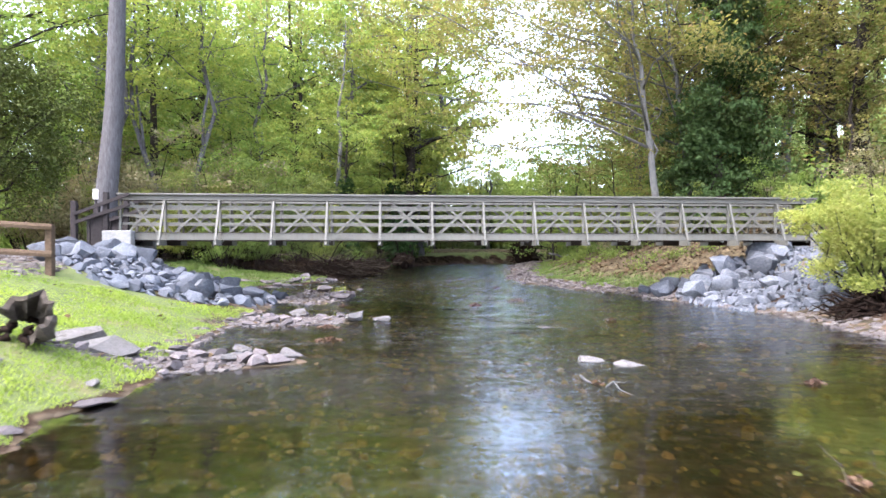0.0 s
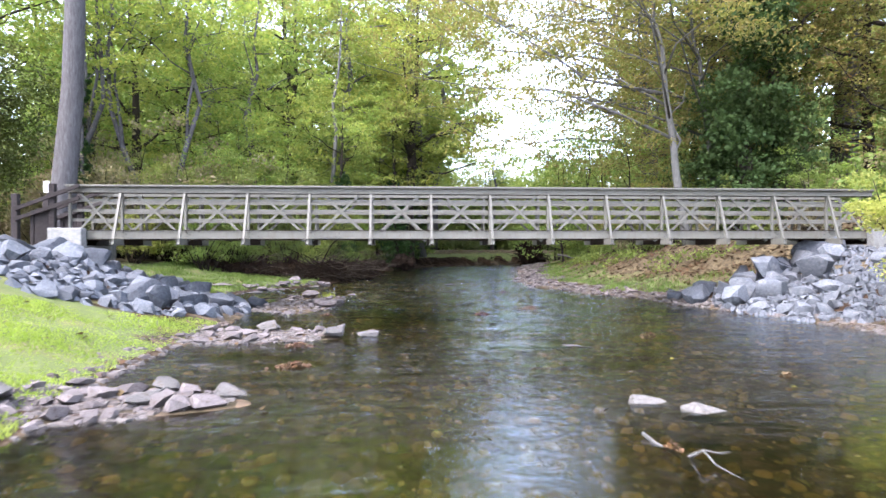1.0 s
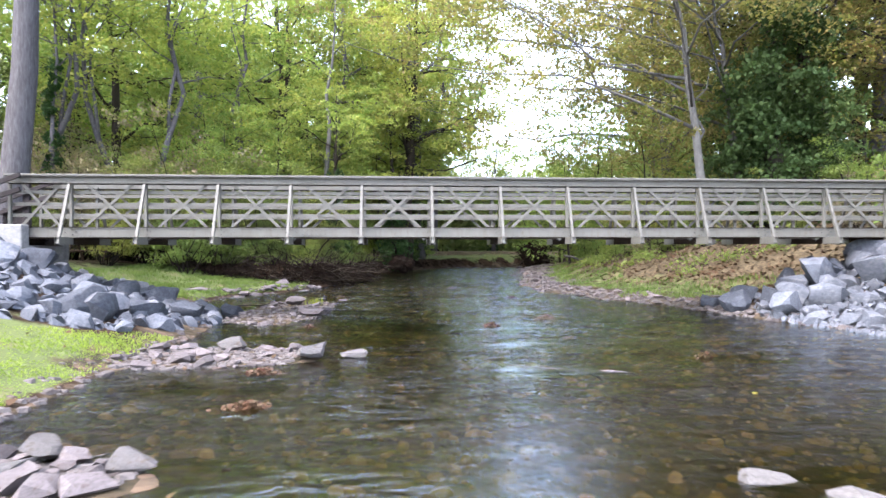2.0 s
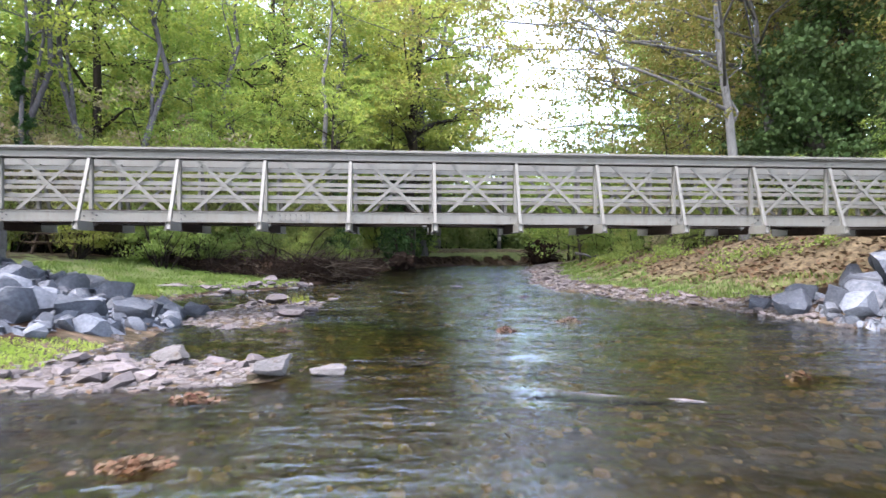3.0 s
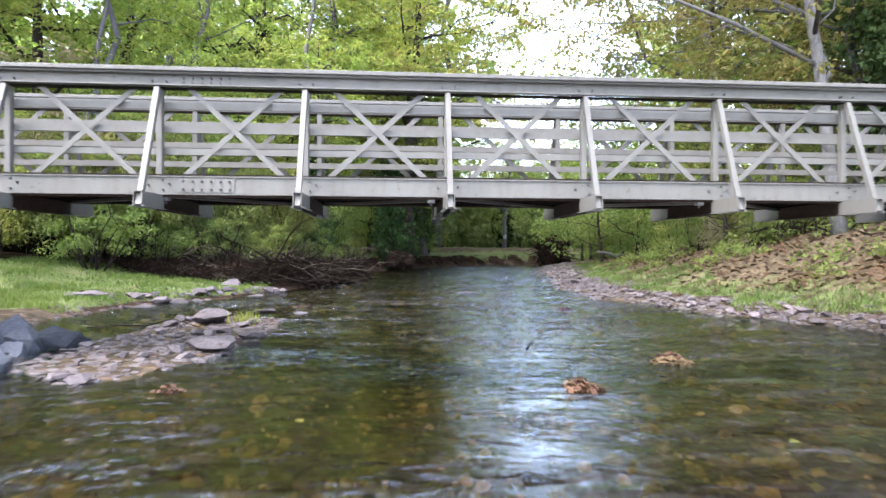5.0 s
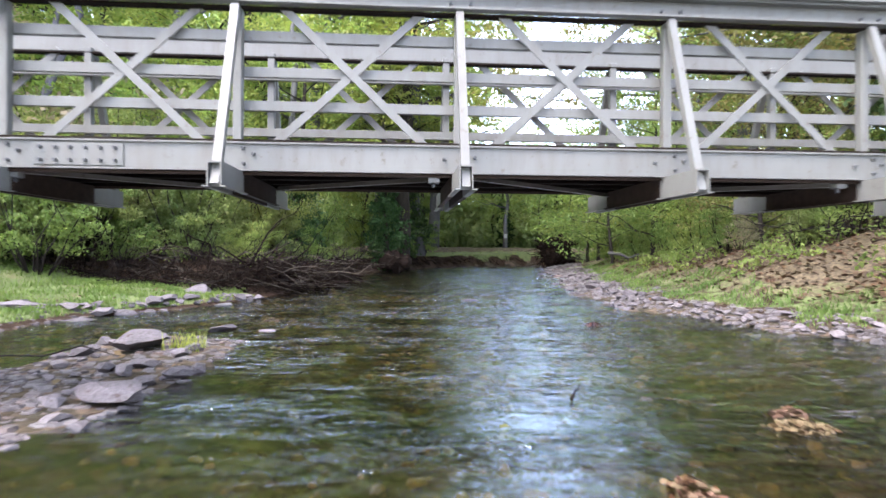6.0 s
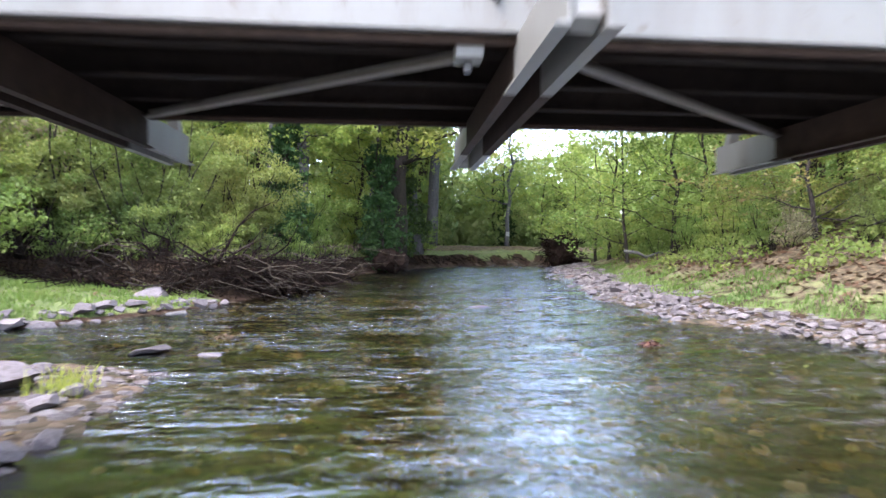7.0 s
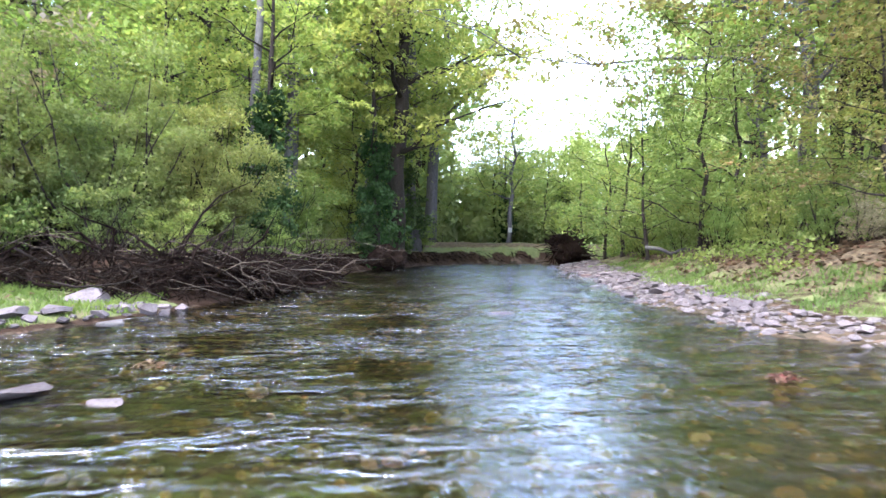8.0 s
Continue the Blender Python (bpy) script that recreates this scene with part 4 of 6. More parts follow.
for x, y, s, leaf, label in ((-4.1, 15.0, 0.36, LEAF_OLIVE, "low olive shrub over the brush pile"), (-6.0, 12.9, 0.4, LEAF_OLIVE, "low olive shrub over the brush pile"), (-7.9, 12.6, 0.45, LEAF_GREEN, "low green shrub over the brush pile"), (-4.9, 13.6, 0.36, LEAF_LIME, "low lime shrub over the brush pile"), (-3.5, 17.4, 0.4, LEAF_GREEN, "low green shrub over the brush pile"), (11.4, 10.2, 0.6, LEAF_LIME, "lime thicket on the slope"), (10.4, 14.4, 0.5, LEAF_GREEN, "green thicket on the slope"), (10.9, 17.4, 0.55, LEAF_LIME, "lime thicket on the slope"), (11.0, 20.0, 0.55, LEAF_GREEN, "green thicket on the slope"), (11.8, 24.6, 0.6, LEAF_LIME, "lime thicket on the slope"), (12.8, 7.4, 0.55, LEAF_GREEN, "green thicket on the slope"), (-12.0, 12.6, 0.9, LEAF_DULL, "dull brownish autumn brush thicket"), (-13.4, 13.4, 1.55, LEAF_DULL, "tall dull brownish autumn thicket"), (-10.8, 14.6, 1.45, LEAF_DULL, "tall dull brownish autumn thicket"), (-15.8, 15.2, 1.6, LEAF_DULL, "tall dull brownish autumn thicket"), (-8.3, 18.4, 1.0, LEAF_LIME, "tall lime thicket on the bank"), (-13.5, 15.5, 1.0, LEAF_DULL, "dull brownish autumn brush thicket"), (-16.5, 12.5, 0.9, LEAF_DULL, "dull brownish autumn brush thicket"), (-9, 10.6, 0.65, LEAF_GREEN, "green leafy shrub on the bank"), (-11.8, 10.2, 0.6, LEAF_LIME, "lime leafy shrub on the bank"),
                             (-20, 9.5, 0.9, LEAF_GREEN, "dense green woodland edge thicket"), (-4.6, 24.5, 0.8, LEAF_GREEN, "dense green woodland edge thicket"), (-0.3, 34.6, 0.55, LEAF_GREEN, "green thicket on the cut bank"), (1.4, 37.2, 0.5, LEAF_LIME, "lime thicket on the cut bank"), (-1.9, 32.6, 0.9, LEAF_LIME, "lime thicket on the cut bank"), (11.2, 14.6, 0.7, LEAF_LIME, "lime thicket on the slope"), (12.6, 12.0, 0.7, LEAF_GREEN, "green thicket on the slope"), (13.6, 24.5, 0.9, LEAF_LIME, "lime thicket on the slope"),
                             (12.5, 18.5, 0.75, LEAF_LIME, "lime thicket on the slope"), (11.6, 21.8, 0.7, LEAF_GREEN, "green thicket on the slope"), (12.2, 28.5, 0.8, LEAF_GREEN, "green thicket on the slope"), (13.8, 34, 0.8, LEAF_LIME, "lime thicket on the slope"), (15.5, 10.0, 0.8, LEAF_DULL, "brown-leaved thicket under the trees"), (17, 2.8, 0.8, LEAF_DULL, "brown-leaved thicket under the trees"),
                             (11.3, 7.9, 0.34, LEAF_DULL, "low brown-leaved brush on the slope"), (12.2, 9.4, 0.4, LEAF_OLIVE, "low olive brush on the slope"), (10.2, 10.8, 0.32, LEAF_OLIVE, "low olive brush on the slope"), (10.0, 13.0, 0.34, LEAF_DULL, "low brown-leaved brush on the slope"), (11.6, 12.2, 0.42, LEAF_OLIVE, "low olive brush on the slope"), (12.6, 6.2, 0.36, LEAF_OLIVE, "low olive brush on the slope"), (11.4, 15.8, 0.45, LEAF_OLIVE, "low olive brush on the slope"), (13.4, 4.2, 0.4, LEAF_DULL, "low brown-leaved brush on the slope"),
                             (14.6, 5.2, 0.75, LEAF_GREEN, "dense green woodland edge thicket"), (-17.2, 13.2, 1.1, LEAF_DULL, "dull brownish autumn brush thicket"), (-15.2, 12.2, 1.1, LEAF_DULL, "dull brownish autumn brush thicket"), (-19.4, 13.6, 1.4, LEAF_LIME, "dense lime-green woodland edge thicket"), (-24, 8, 1.0, LEAF_LIME, "dense lime-green woodland edge thicket"), (-14.2, 9.3, 0.6, LEAF_GREEN, "green leafy shrub on the bank"), (-19, 14.5, 1.0, LEAF_DULL, "dull brownish autumn brush thicket"), (16, 30, 1.0, LEAF_GREEN, "green thicket on the slope"), (15.5, 40.5, 0.8, LEAF_LIME, "dense lime-green woodland edge thicket")):
    stand_copy(thick, x, y, rng.uniform(0, 360), s, rng.uniform(0.8, 1.1), leaf, label)


def build_far_wood():
    """Distant woodland: trunks and foliage masses on all sides."""
    g = np.random.default_rng(77)
    pts, verts, faces = [], [], []
    for i in range(330):
        a = g.uniform(-math.pi, math.pi) if i < 160 else g.uniform(-1.0, 1.0)
        ahead = abs(a) < 1.35
        # trees outside the view are unseen, added nearer to cut sky light
        d = g.uniform(46, 98) if ahead else g.uniform(24, 70)
        x, y = 3 + d * math.sin(a), 5 + d * math.cos(a)
        if (abs(x - 1.5) < 9 and y < 0) or (abs(x - 1) < 34 and y > -30 and y < 8):
            continue
        z, h = ground_z(x, y), g.uniform(17, 30)
        if y > 40 and 0.08 < (x + 0.5) / y < 0.5:
            h = g.uniform(5, 13) * d / 70
            if i % 2:
                continue
        add_tube(verts, faces, bent(g, (x, y, z - 0.5), (x + g.normal(0, 1), y, z + h * 0.9), 4, 0.02), [0.3, 0.26, 0.2, 0.13, 0.04], 5)
        for k in range(10):
            c = np.array((x, y, z + h * g.uniform(0.12, 1.0))) + g.normal(0, 1, 3) * (2.2, 2.2, 0.6)
            pts.append(blob(g, 44 if ahead else 18, c, (2.4, 2.4, 1.6)))
        if ahead:
            pts.append(blob(g, 150, (x + g.normal(0, 2), y, z + 1.5), (3.5, 2.5, 2.2)))
    far = thing("far_wood", label="distant yellow-green woodland, with unseen trees added all round to cut light", category="woodland", kind="stuff")
    tagged(far, kind="stuff")
    # far foliage takes the haze-paled leaf colour
    f = new("foliage", quads_mesh("foliage", leaf_quads(g, np.concatenate(pts), 1.2), LEAF_HAZE))
    s = new("trunks", mesh_from("trunks", verts, faces, BARK_DARK))
    f.parent = s.parent = far


build_far_wood()


def build_undergrowth():
    """Low brush that closes the wood between the trunks."""
    g = np.random.default_rng(88)
    pts, deep = [], []
    for i in range(560):
        k = i % 3
        if k == 0:
            x, y = g.uniform(-38, -5), g.uniform(21, 52)
        elif k == 1:
            x, y = g.uniform(13.5, 36), g.uniform(2, 46)
        else:
            x, y = g.uniform(-25, 45), g.uniform(47, 66)
        if ground_arrays(x, y)[1] < 2.5 and ground_arrays(x, y)[2] < 3:
            continue
        h = g.uniform(0.6, 2.0) if y < 42 else g.uniform(1.2, 3.2)
        (pts if y < 44 else deep).append(blob(g, 130, (x, y, ground_z(x, y) + h * 0.6), (g.uniform(1.0, 2.0), g.uniform(1.0, 2.0), h)))
    tagged(new("undergrowth", quads_mesh("undergrowth", leaf_quads(g, np.concatenate(pts), 0.26), LEAF_GREEN)), "low green brush filling the wood floor", "undergrowth", kind="stuff")
    tagged(new("undergrowth", quads_mesh("undergrowth", leaf_quads(g, np.concatenate(deep), 0.5), LEAF_HAZE)), "green brush beyond the bend, colour paled for haze", "undergrowth", kind="stuff")


build_undergrowth()


def build_bank_plants():
    """Leafy weeds on the leaf-strewn slope and along the cut bank."""
    g = np.random.default_rng(91)
    pts = []
    for i in range(260):
        if i % 4:
            y = g.uniform(4, 36)
            x = np.interp(y, RIGHT_Y, RIGHT_X) + g.uniform(3.2, 7.5)
            if y < 10 and g.random() < 0.6:
                continue
        else:
            y = g.uniform(12.6, 30)
            x = np.interp(y, LEFT_Y, LEFT_X) - g.uniform(1.0, 3.5)
        h = g.uniform(0.15, 0.5)
        pts.append(blob(g, 60, (x, y, ground_z(x, y) + h * 0.7), (g.uniform(0.3, 0.7), g.uniform(0.3, 0.7), h)))
    tagged(new("bank_plants", quads_mesh("bank_plants", leaf_quads(g, np.concatenate(pts), 0.12), LEAF_GREEN)), "leafy green weeds on the banks", "plants", kind="stuff")


build_bank_plants()


# ---- stones ----
def rock_mesh(name, seed, material, flat=0.7, points=16, worn=False):
    """An angular boulder: the hull of scattered points, or a worn one: a ball cut by planes."""
    g = np.random.default_rng(seed)
    bm = bmesh.new()
    if worn:
        bmesh.ops.create_icosphere(bm, subdivisions=3, radius=1)
        cuts = [(Vector(g.normal(0, 1, 3)).normalized(), g.uniform(0.34, 0.62)) for i in range(points)]
        for v in bm.verts:
            p = v.co.copy()
            for d, k in cuts:
                over = p.dot(d) - k
                if over > 0:
                    p -= d * over * 0.97
            p *= 1 + 0.1 * noise.noise(p * 2.5 + Vector((seed, 0, 0))) + 0.04 * noise.noise(p * 7)
            v.co = Vector((p.x * 0.72, p.y * 0.66, p.z * 0.72 * flat))
        me = mesh_of(name, bm, material, True)
        me.set_sharp_from_angle(angle=radians(24))
        return me
    v = g.normal(size=(points, 3))
    v /= np.linalg.norm(v, axis=1)[:, None]
    v *= g.uniform(0.75, 1.0, points)[:, None] * (0.5, 0.42, 0.5 * flat)
    for p in v:
        bm.verts.new(p)
    hull = bmesh.ops.convex_hull(bm, input=bm.verts[:])
    bmesh.ops.delete(bm, geom=[e for e in hull["geom_interior"] if isinstance(e, bmesh.types.BMVert)], context="VERTS")
    bmesh.ops.recalc_face_normals(bm, faces=bm.faces[:])
    me = mesh_of(name, bm, material, True)
    me.set_sharp_from_angle(angle=radians(33))
    return me


ANGULAR = [rock_mesh("stone", 100 + i, STONE_GREY, 0.8, 24) for i in range(12)]
COBBLE = [rock_mesh("stone", 200 + i, STONE_RIVER, 0.5, 14, False) for i in range(8)]
PALE = [rock_mesh("stone", 300 + i, STONE_PALE, 0.7, 14, True) for i in range(5)]
DULL = [rock_mesh("stone", 360 + i, STONE_RIVER, 0.6, 13, True) for i in range(5)]
ROUGH = [rock_mesh("stone", 380 + i, STONE_TURF, 0.75, 15) for i in range(3)]
SLAB = [rock_mesh("stone", 320 + i, STONE_RIVER, 0.5, 14, True) for i in range(3)]


def inside(x, y, poly):
    hit = False
    for (xa, ya), (xb, yb) in zip(poly, poly[1:] + poly[:1]):
        if (ya > y) != (yb > y) and x < (xb - xa) * (y - ya) / (yb - ya) + xa:
            hit = not hit
    return hit


def scatter_stones(owner, meshes, poly, count, low, high, r, gap=0.6, lift=0.12, tilt=40):
    """Stones dropped inside a plan outline, each keeping its own space."""
    xs, ys = [p[0] for p in poly], [p[1] for p in poly]
    placed = []
    for k in range(count * 30):
        if len(placed) >= count:
            break
        x, y = r.uniform(min(xs), max(xs)), r.uniform(min(ys), max(ys))
        s = low + (high - low) * r.random() ** 2
        if not inside(x, y, poly) or any((x - a) ** 2 + (y - b) ** 2 < (gap * 0.5 * (s + c)) ** 2 for a, b, c in placed):
            continue
        placed.append((x, y, s))
        m = pose(x, y, ground_z(x, y) + s * lift, r.uniform(-tilt, tilt), r.uniform(-tilt, tilt), r.uniform(0, 360))
        share("stone", r.choice(meshes), owner, m @ Matrix.Diagonal((s * r.uniform(0.85, 1.3), s * r.uniform(0.8, 1.1), s * r.uniform(0.75, 1.1), 1)))


r = random.Random(8)
rip_left = thing("riprap", label="heap of angular blue-grey riprap stones below the abutment", category="riprap")
scatter_stones(rip_left, ANGULAR, [(-9.2, -3.0), (-7.4, -4.6), (-5.0, -3.2), (-4.5, -0.6), (-5.2, 1.8), (-8, 2.6), (-9.4, 1.5)], 210, 0.3, 0.95, r, 0.6)
rip_right = thing("riprap", label="bank of angular blue-grey riprap stones below the abutment", category="riprap")
scatter_stones(rip_right, ANGULAR, [(7.2, -0.9), (7.9, -3.6), (9.2, -5.2), (13.2, -5.0), (13.2, 1.0), (10, 1.4), (7.8, 0.6)], 270, 0.24, 0.72, r, 0.6)
scatter_stones(rip_right, ANGULAR, [(7.4, -0.6), (8.0, -1.4), (11, -0.4), (11.2, 0.8), (8.4, 0.6)], 16, 0.8, 1.1, r, 0.6, 0.3)


BIG = [rock_mesh("stone", 340 + i, STONE_DARK, 0.9, 13, True) for i in range(4)]


def lone_stone(name, me, x, y, size, turn, label, lift=0.0, tilt=0.0):
    ob = new(name, me)
    if name == "river_rock":
        size = (size[0] * 0.78, size[1] * 0.75, size[2] * 0.5)
    z = max(ground_z(x, y), -0.1)
    ob.matrix_basis = pose(x, y, z + size[2] * 0.12 + lift * 0.7, tilt, 0, turn) @ Matrix.Diagonal((*size, 1))
    return tagged(ob, label, "rock")


lone_stone("boulder", ROUGH[0], -5.4, -9.3, (1.25, 0.8, 0.6), 15, "pale weathered boulder lying in the turf")
lone_stone("boulder", ROUGH[1], -4.75, -9.4, (1.0, 0.9, 0.55), 70, "pale split boulder lying in the turf")
lone_stone("boulder", SLAB[0], -5.3, -11.3, (0.9, 0.6, 0.5), 60, "grey flat rock sunk in the turf")
lone_stone("river_rock", SLAB[1], -4.1, -11.15, (0.6, 0.4, 0.3), 30, "flat grey rock at the turf's edge")
lone_stone("river_rock", ROUGH[2], -4.3, -10.75, (0.45, 0.3, 0.25), 100, "small pale rock at the turf's edge")
lone_stone("river_rock", SLAB[2], -4.35, -12.1, (0.5, 0.35, 0.25), 0, "flat grey rock at the turf's edge")
lone_stone("river_rock", PALE[1], -2.58, -8.75, (0.62, 0.36, 0.42), 5, "pale oblong rock at the end of the stony spit", 0.06)
lone_stone("river_rock", PALE[2], -3.25, -8.5, (0.62, 0.5, 0.5), 140, "pale square rock on the stony spit", 0.08)
lone_stone("river_rock", PALE[3], -3.3, -9.0, (0.7, 0.45, 0.4), 20, "flat grey-white rock on the stony spit", 0.05)
lone_stone("river_rock", ROUGH[0], 1.72, -9.25, (0.62, 0.4, 0.62), 170, "pale rounded rock standing in the stream", 0.09)
lone_stone("river_rock", ROUGH[2], 2.12, -9.6, (0.85, 0.42, 0.6), 150, "long white rock standing in the stream", 0.05)
lone_stone("river_rock", ROUGH[1], 1.36, -10.78, (0.32, 0.26, 0.3), 40, "small pale rock caught under a drift stick", 0.05)
lone_stone("river_rock", PALE[3], -1.95, -4.6, (0.95, 0.6, 0.62), 30, "large white rock standing in the shallows", 0.08)
lone_stone("river_rock", PALE[2], -1.42, -4.5, (0.5, 0.32, 0.42), 10, "small white-topped rock in the shallows", 0.06)
lone_stone("river_rock", PALE[3], -3.2, -3.9, (0.75, 0.6, 0.6), 80, "pale rock among small stones", 0.05)
lone_stone("river_rock", DULL[1], -2.75, 0.85, (0.95, 0.7, 0.75), 10, "flat dark-sided rock at the bar's edge", 0.08)
lone_stone("river_rock", DULL[3], -3.55, 3.35, (1.15, 0.85, 1.05), 40, "dark flat-topped rock with grass behind", 0.1)
lone_stone("river_rock", PALE[4], 0.62, 0.45, (0.5, 0.36, 0.3), 0, "pale rock awash in the stream", -0.0)
lone_stone("river_rock", DULL[0], 1.35, 10.5, (0.75, 0.45, 0.4), 0, "reddish pale rock awash in the riffle", 0.04)
lone_stone("river_rock", DULL[1], -2.42, 5.15, (0.5, 0.36, 0.4), 0, "pale rock awash in the shallows", 0.04)
lone_stone("river_rock", DULL[2], -3.15, 5.45, (0.6, 0.45, 0.4), 60, "pale rock beside the shallows", 0.05)
lone_stone("river_rock", PALE[3], 5.0, 4.45, (0.5, 0.3, 0.3), 0, "white rock at the gravel's edge", 0.05)
lone_stone("river_rock", PALE[4], 5.5, 4.3, (0.4, 0.26, 0.3), 30, "white rock at the gravel's edge", 0.05)
lone_stone("river_rock", SLAB[0], -5.95, 6.7, (0.8, 0.5, 0.5), 0, "mossy flat rock on the shelf's edge", 0.05)
lone_stone("river_rock", SLAB[1], -7.4, 7.1, (1.3, 0.6, 0.55), 5, "long dark flat rock on the shelf's edge", 0.05)
lone_stone("river_rock", DULL[2], -4.8, 10.4, (1.35, 1.0, 1.25), 15, "pale tilted slab of rock on the bank", -0.2, 14)
lone_stone("river_rock", DULL[0], -5.2, 10.9, (1.1, 0.9, 1.4), 70, "grey slab of rock on the bank", -0.2, 8)
lone_stone("river_rock", DULL[1], -3.5, 7.4, (0.5, 0.36, 0.4), 0, "pale rock awash near the bank", 0.02)
lone_stone("river_rock", PALE[2], -4.35, 9.4, (0.55, 0.4, 0.45), 0, "white rock at the foot of the bank", 0.05)

for i, (x, y, s, turn) in enumerate(((7.25, 0.35, 0.85, 10), (7.75, 0.9, 0.75, 80), (7.75, -0.1, 0.95, 50), (8.6, 0.5, 1.0, 20), (9.5, 0.45, 1.0, 130), (10.5, 0.3, 1.1, 70), (7.0, 1.3, 0.6, 0))):
    lone_stone("boulder", BIG[i % 4], x, y, (s * 0.85, s * 0.8, s * 0.75), turn, "large dark blue-grey boulder at the riprap's edge", 0.12)
for i, (x, y, s, turn) in enumerate(((-4.95, -0.9, 0.85, 0), (-5.4, -1.9, 0.9, 60), (-5.2, 0.4, 0.8, 100), (-6.0, -2.9, 1.0, 20), (-6.1, 1.0, 0.9, 140), (-4.7, 1.2, 0.6, 30))):
    lone_stone("boulder", BIG[(i + 1) % 4], x, y, (s * 0.8, s * 0.7, s * 0.7), turn, "large blue-grey boulder at the foot of the riprap", 0.1)

for i, (x, y, s, turn) in enumerate(((-8.75, -1.0, 0.7, 40), (-7.95, -0.5, 0.85, 120), (-9.5, -1.2, 0.9, 10))):
    lone_stone("boulder", BIG[i], x, y, (s, s * 0.8, s * 0.8), turn, "large blue-grey boulder against the abutment", 0.15)

bars = [([(-5.6, -9.9), (-4.2, -8.1), (-2.6, -8.4), (-2.5, -9.0), (-4.0, -9.9)], 70), ([(-4.6, -5.0), (-4.4, -3.3), (-1.9, -3.7), (-2.2, -4.9), (-3.6, -5.3)], 60),
        ([(-4.9, 0.2), (-4.4, 2.6), (-4.2, 4.6), (-2.5, 4.2), (-2.4, 0.6), (-3.6, -1.2)], 62)]
for poly, count in bars:
    bar = thing("stone_bar", label="bar of small pinkish-grey river stones at the water's edge", category="gravel")
    scatter_stones(bar, COBBLE, poly, count, 0.09, 0.4, r, 0.5, 0.14, 14)
bar = thing("stone_bar", label="gravel edge of flat pinkish-grey stones along the bank", category="gravel")
scatter_stones(bar, COBBLE, [(7.5, -2.2), (7.2, -0.4), (6.4, 2.6), (5.2, 5.8), (4.4, 8.5), (4.8, 13), (6.0, 12.5), (5.8, 9), (6.8, 5.4), (8.0, 1.0)], 280, 0.08, 0.36, r, 0.6, 0.15, 14)

bar = thing("stone_bar", label="broken row of flat stones along the grassy shelf's edge", category="gravel")
scatter_stones(bar, COBBLE, [(-7.6, 6.6), (-6.0, 7.1), (-4.9, 8.6), (-3.9, 10.4), (-3.5, 11.4), (-4.3, 11.2), (-5.2, 9.4), (-6.4, 7.6), (-7.8, 7.3)], 60, 0.14, 0.55, r, 0.5, 0.12, 14)

bar = thing("stone_bar", label="gravel edge of pinkish-grey stones towards the bend", category="gravel")
scatter_stones(bar, COBBLE, [(4.4, 10), (4.6, 13), (6.4, 21), (8.4, 30), (9.8, 30), (7.8, 20), (6.2, 12.5), (5.6, 9.6)], 150, 0.14, 0.55, r, 0.5, 0.15, 14)


def build_riprap_fill():
    """Small broken stone between the riprap blocks."""
    g = np.random.default_rng(15)
    verts, faces = [], []
    for poly, n in (([(-9.2, -3.0), (-7.4, -4.6), (-5.0, -3.2), (-4.5, -0.6), (-5.2, 1.8), (-8, 2.6), (-9.4, 1.5)], 800), ([(7.2, -0.9), (7.9, -3.6), (9.0, -5.0), (13.2, -5.0), (13.2, 1.0), (10, 1.4), (7.8, 0.6)], 1100)):
        xs, ys = [p[0] for p in poly], [p[1] for p in poly]
        for i in range(n):
            x, y = g.uniform(min(xs), max(xs)), g.uniform(min(ys), max(ys))
            if not inside(x, y, poly):
                continue
            s, z, base = g.uniform(0.07, 0.2), ground_z(x, y), len(verts)
            for k in range(5):
                a = k * 1.257 + g.normal(0, 0.2)
                verts.append((x + s * math.cos(a), y + s * 0.8 * math.sin(a), z - 0.04 + g.normal(0, 0.02)))
            for k in range(3):
                a = k * 2.09 + g.normal(0, 0.3)
                verts.append((x + s * 0.5 * math.cos(a), y + s * 0.45 * math.sin(a), z + s * g.uniform(0.4, 0.9)))
            for k in range(5):
                faces.append((base + k, base + (k + 1) % 5, base + 5 + (k * 3 // 5 + (1 if k in (1, 3) else 0)) % 3))
            faces.append((base + 5, base + 6, base + 7))
            for k, (p, q) in enumerate(((1, 0), (3, 1), (0, 2))):
                faces.append((base + p + 1 if p < 4 else base, base + 5 + (q + 1) % 3, base + 5 + q))
    tagged(new("riprap_fill", mesh_from("riprap_fill", verts, faces, STONE_GREY, False)), "small broken grey stone between the riprap blocks", "gravel", kind="stuff")


build_riprap_fill()


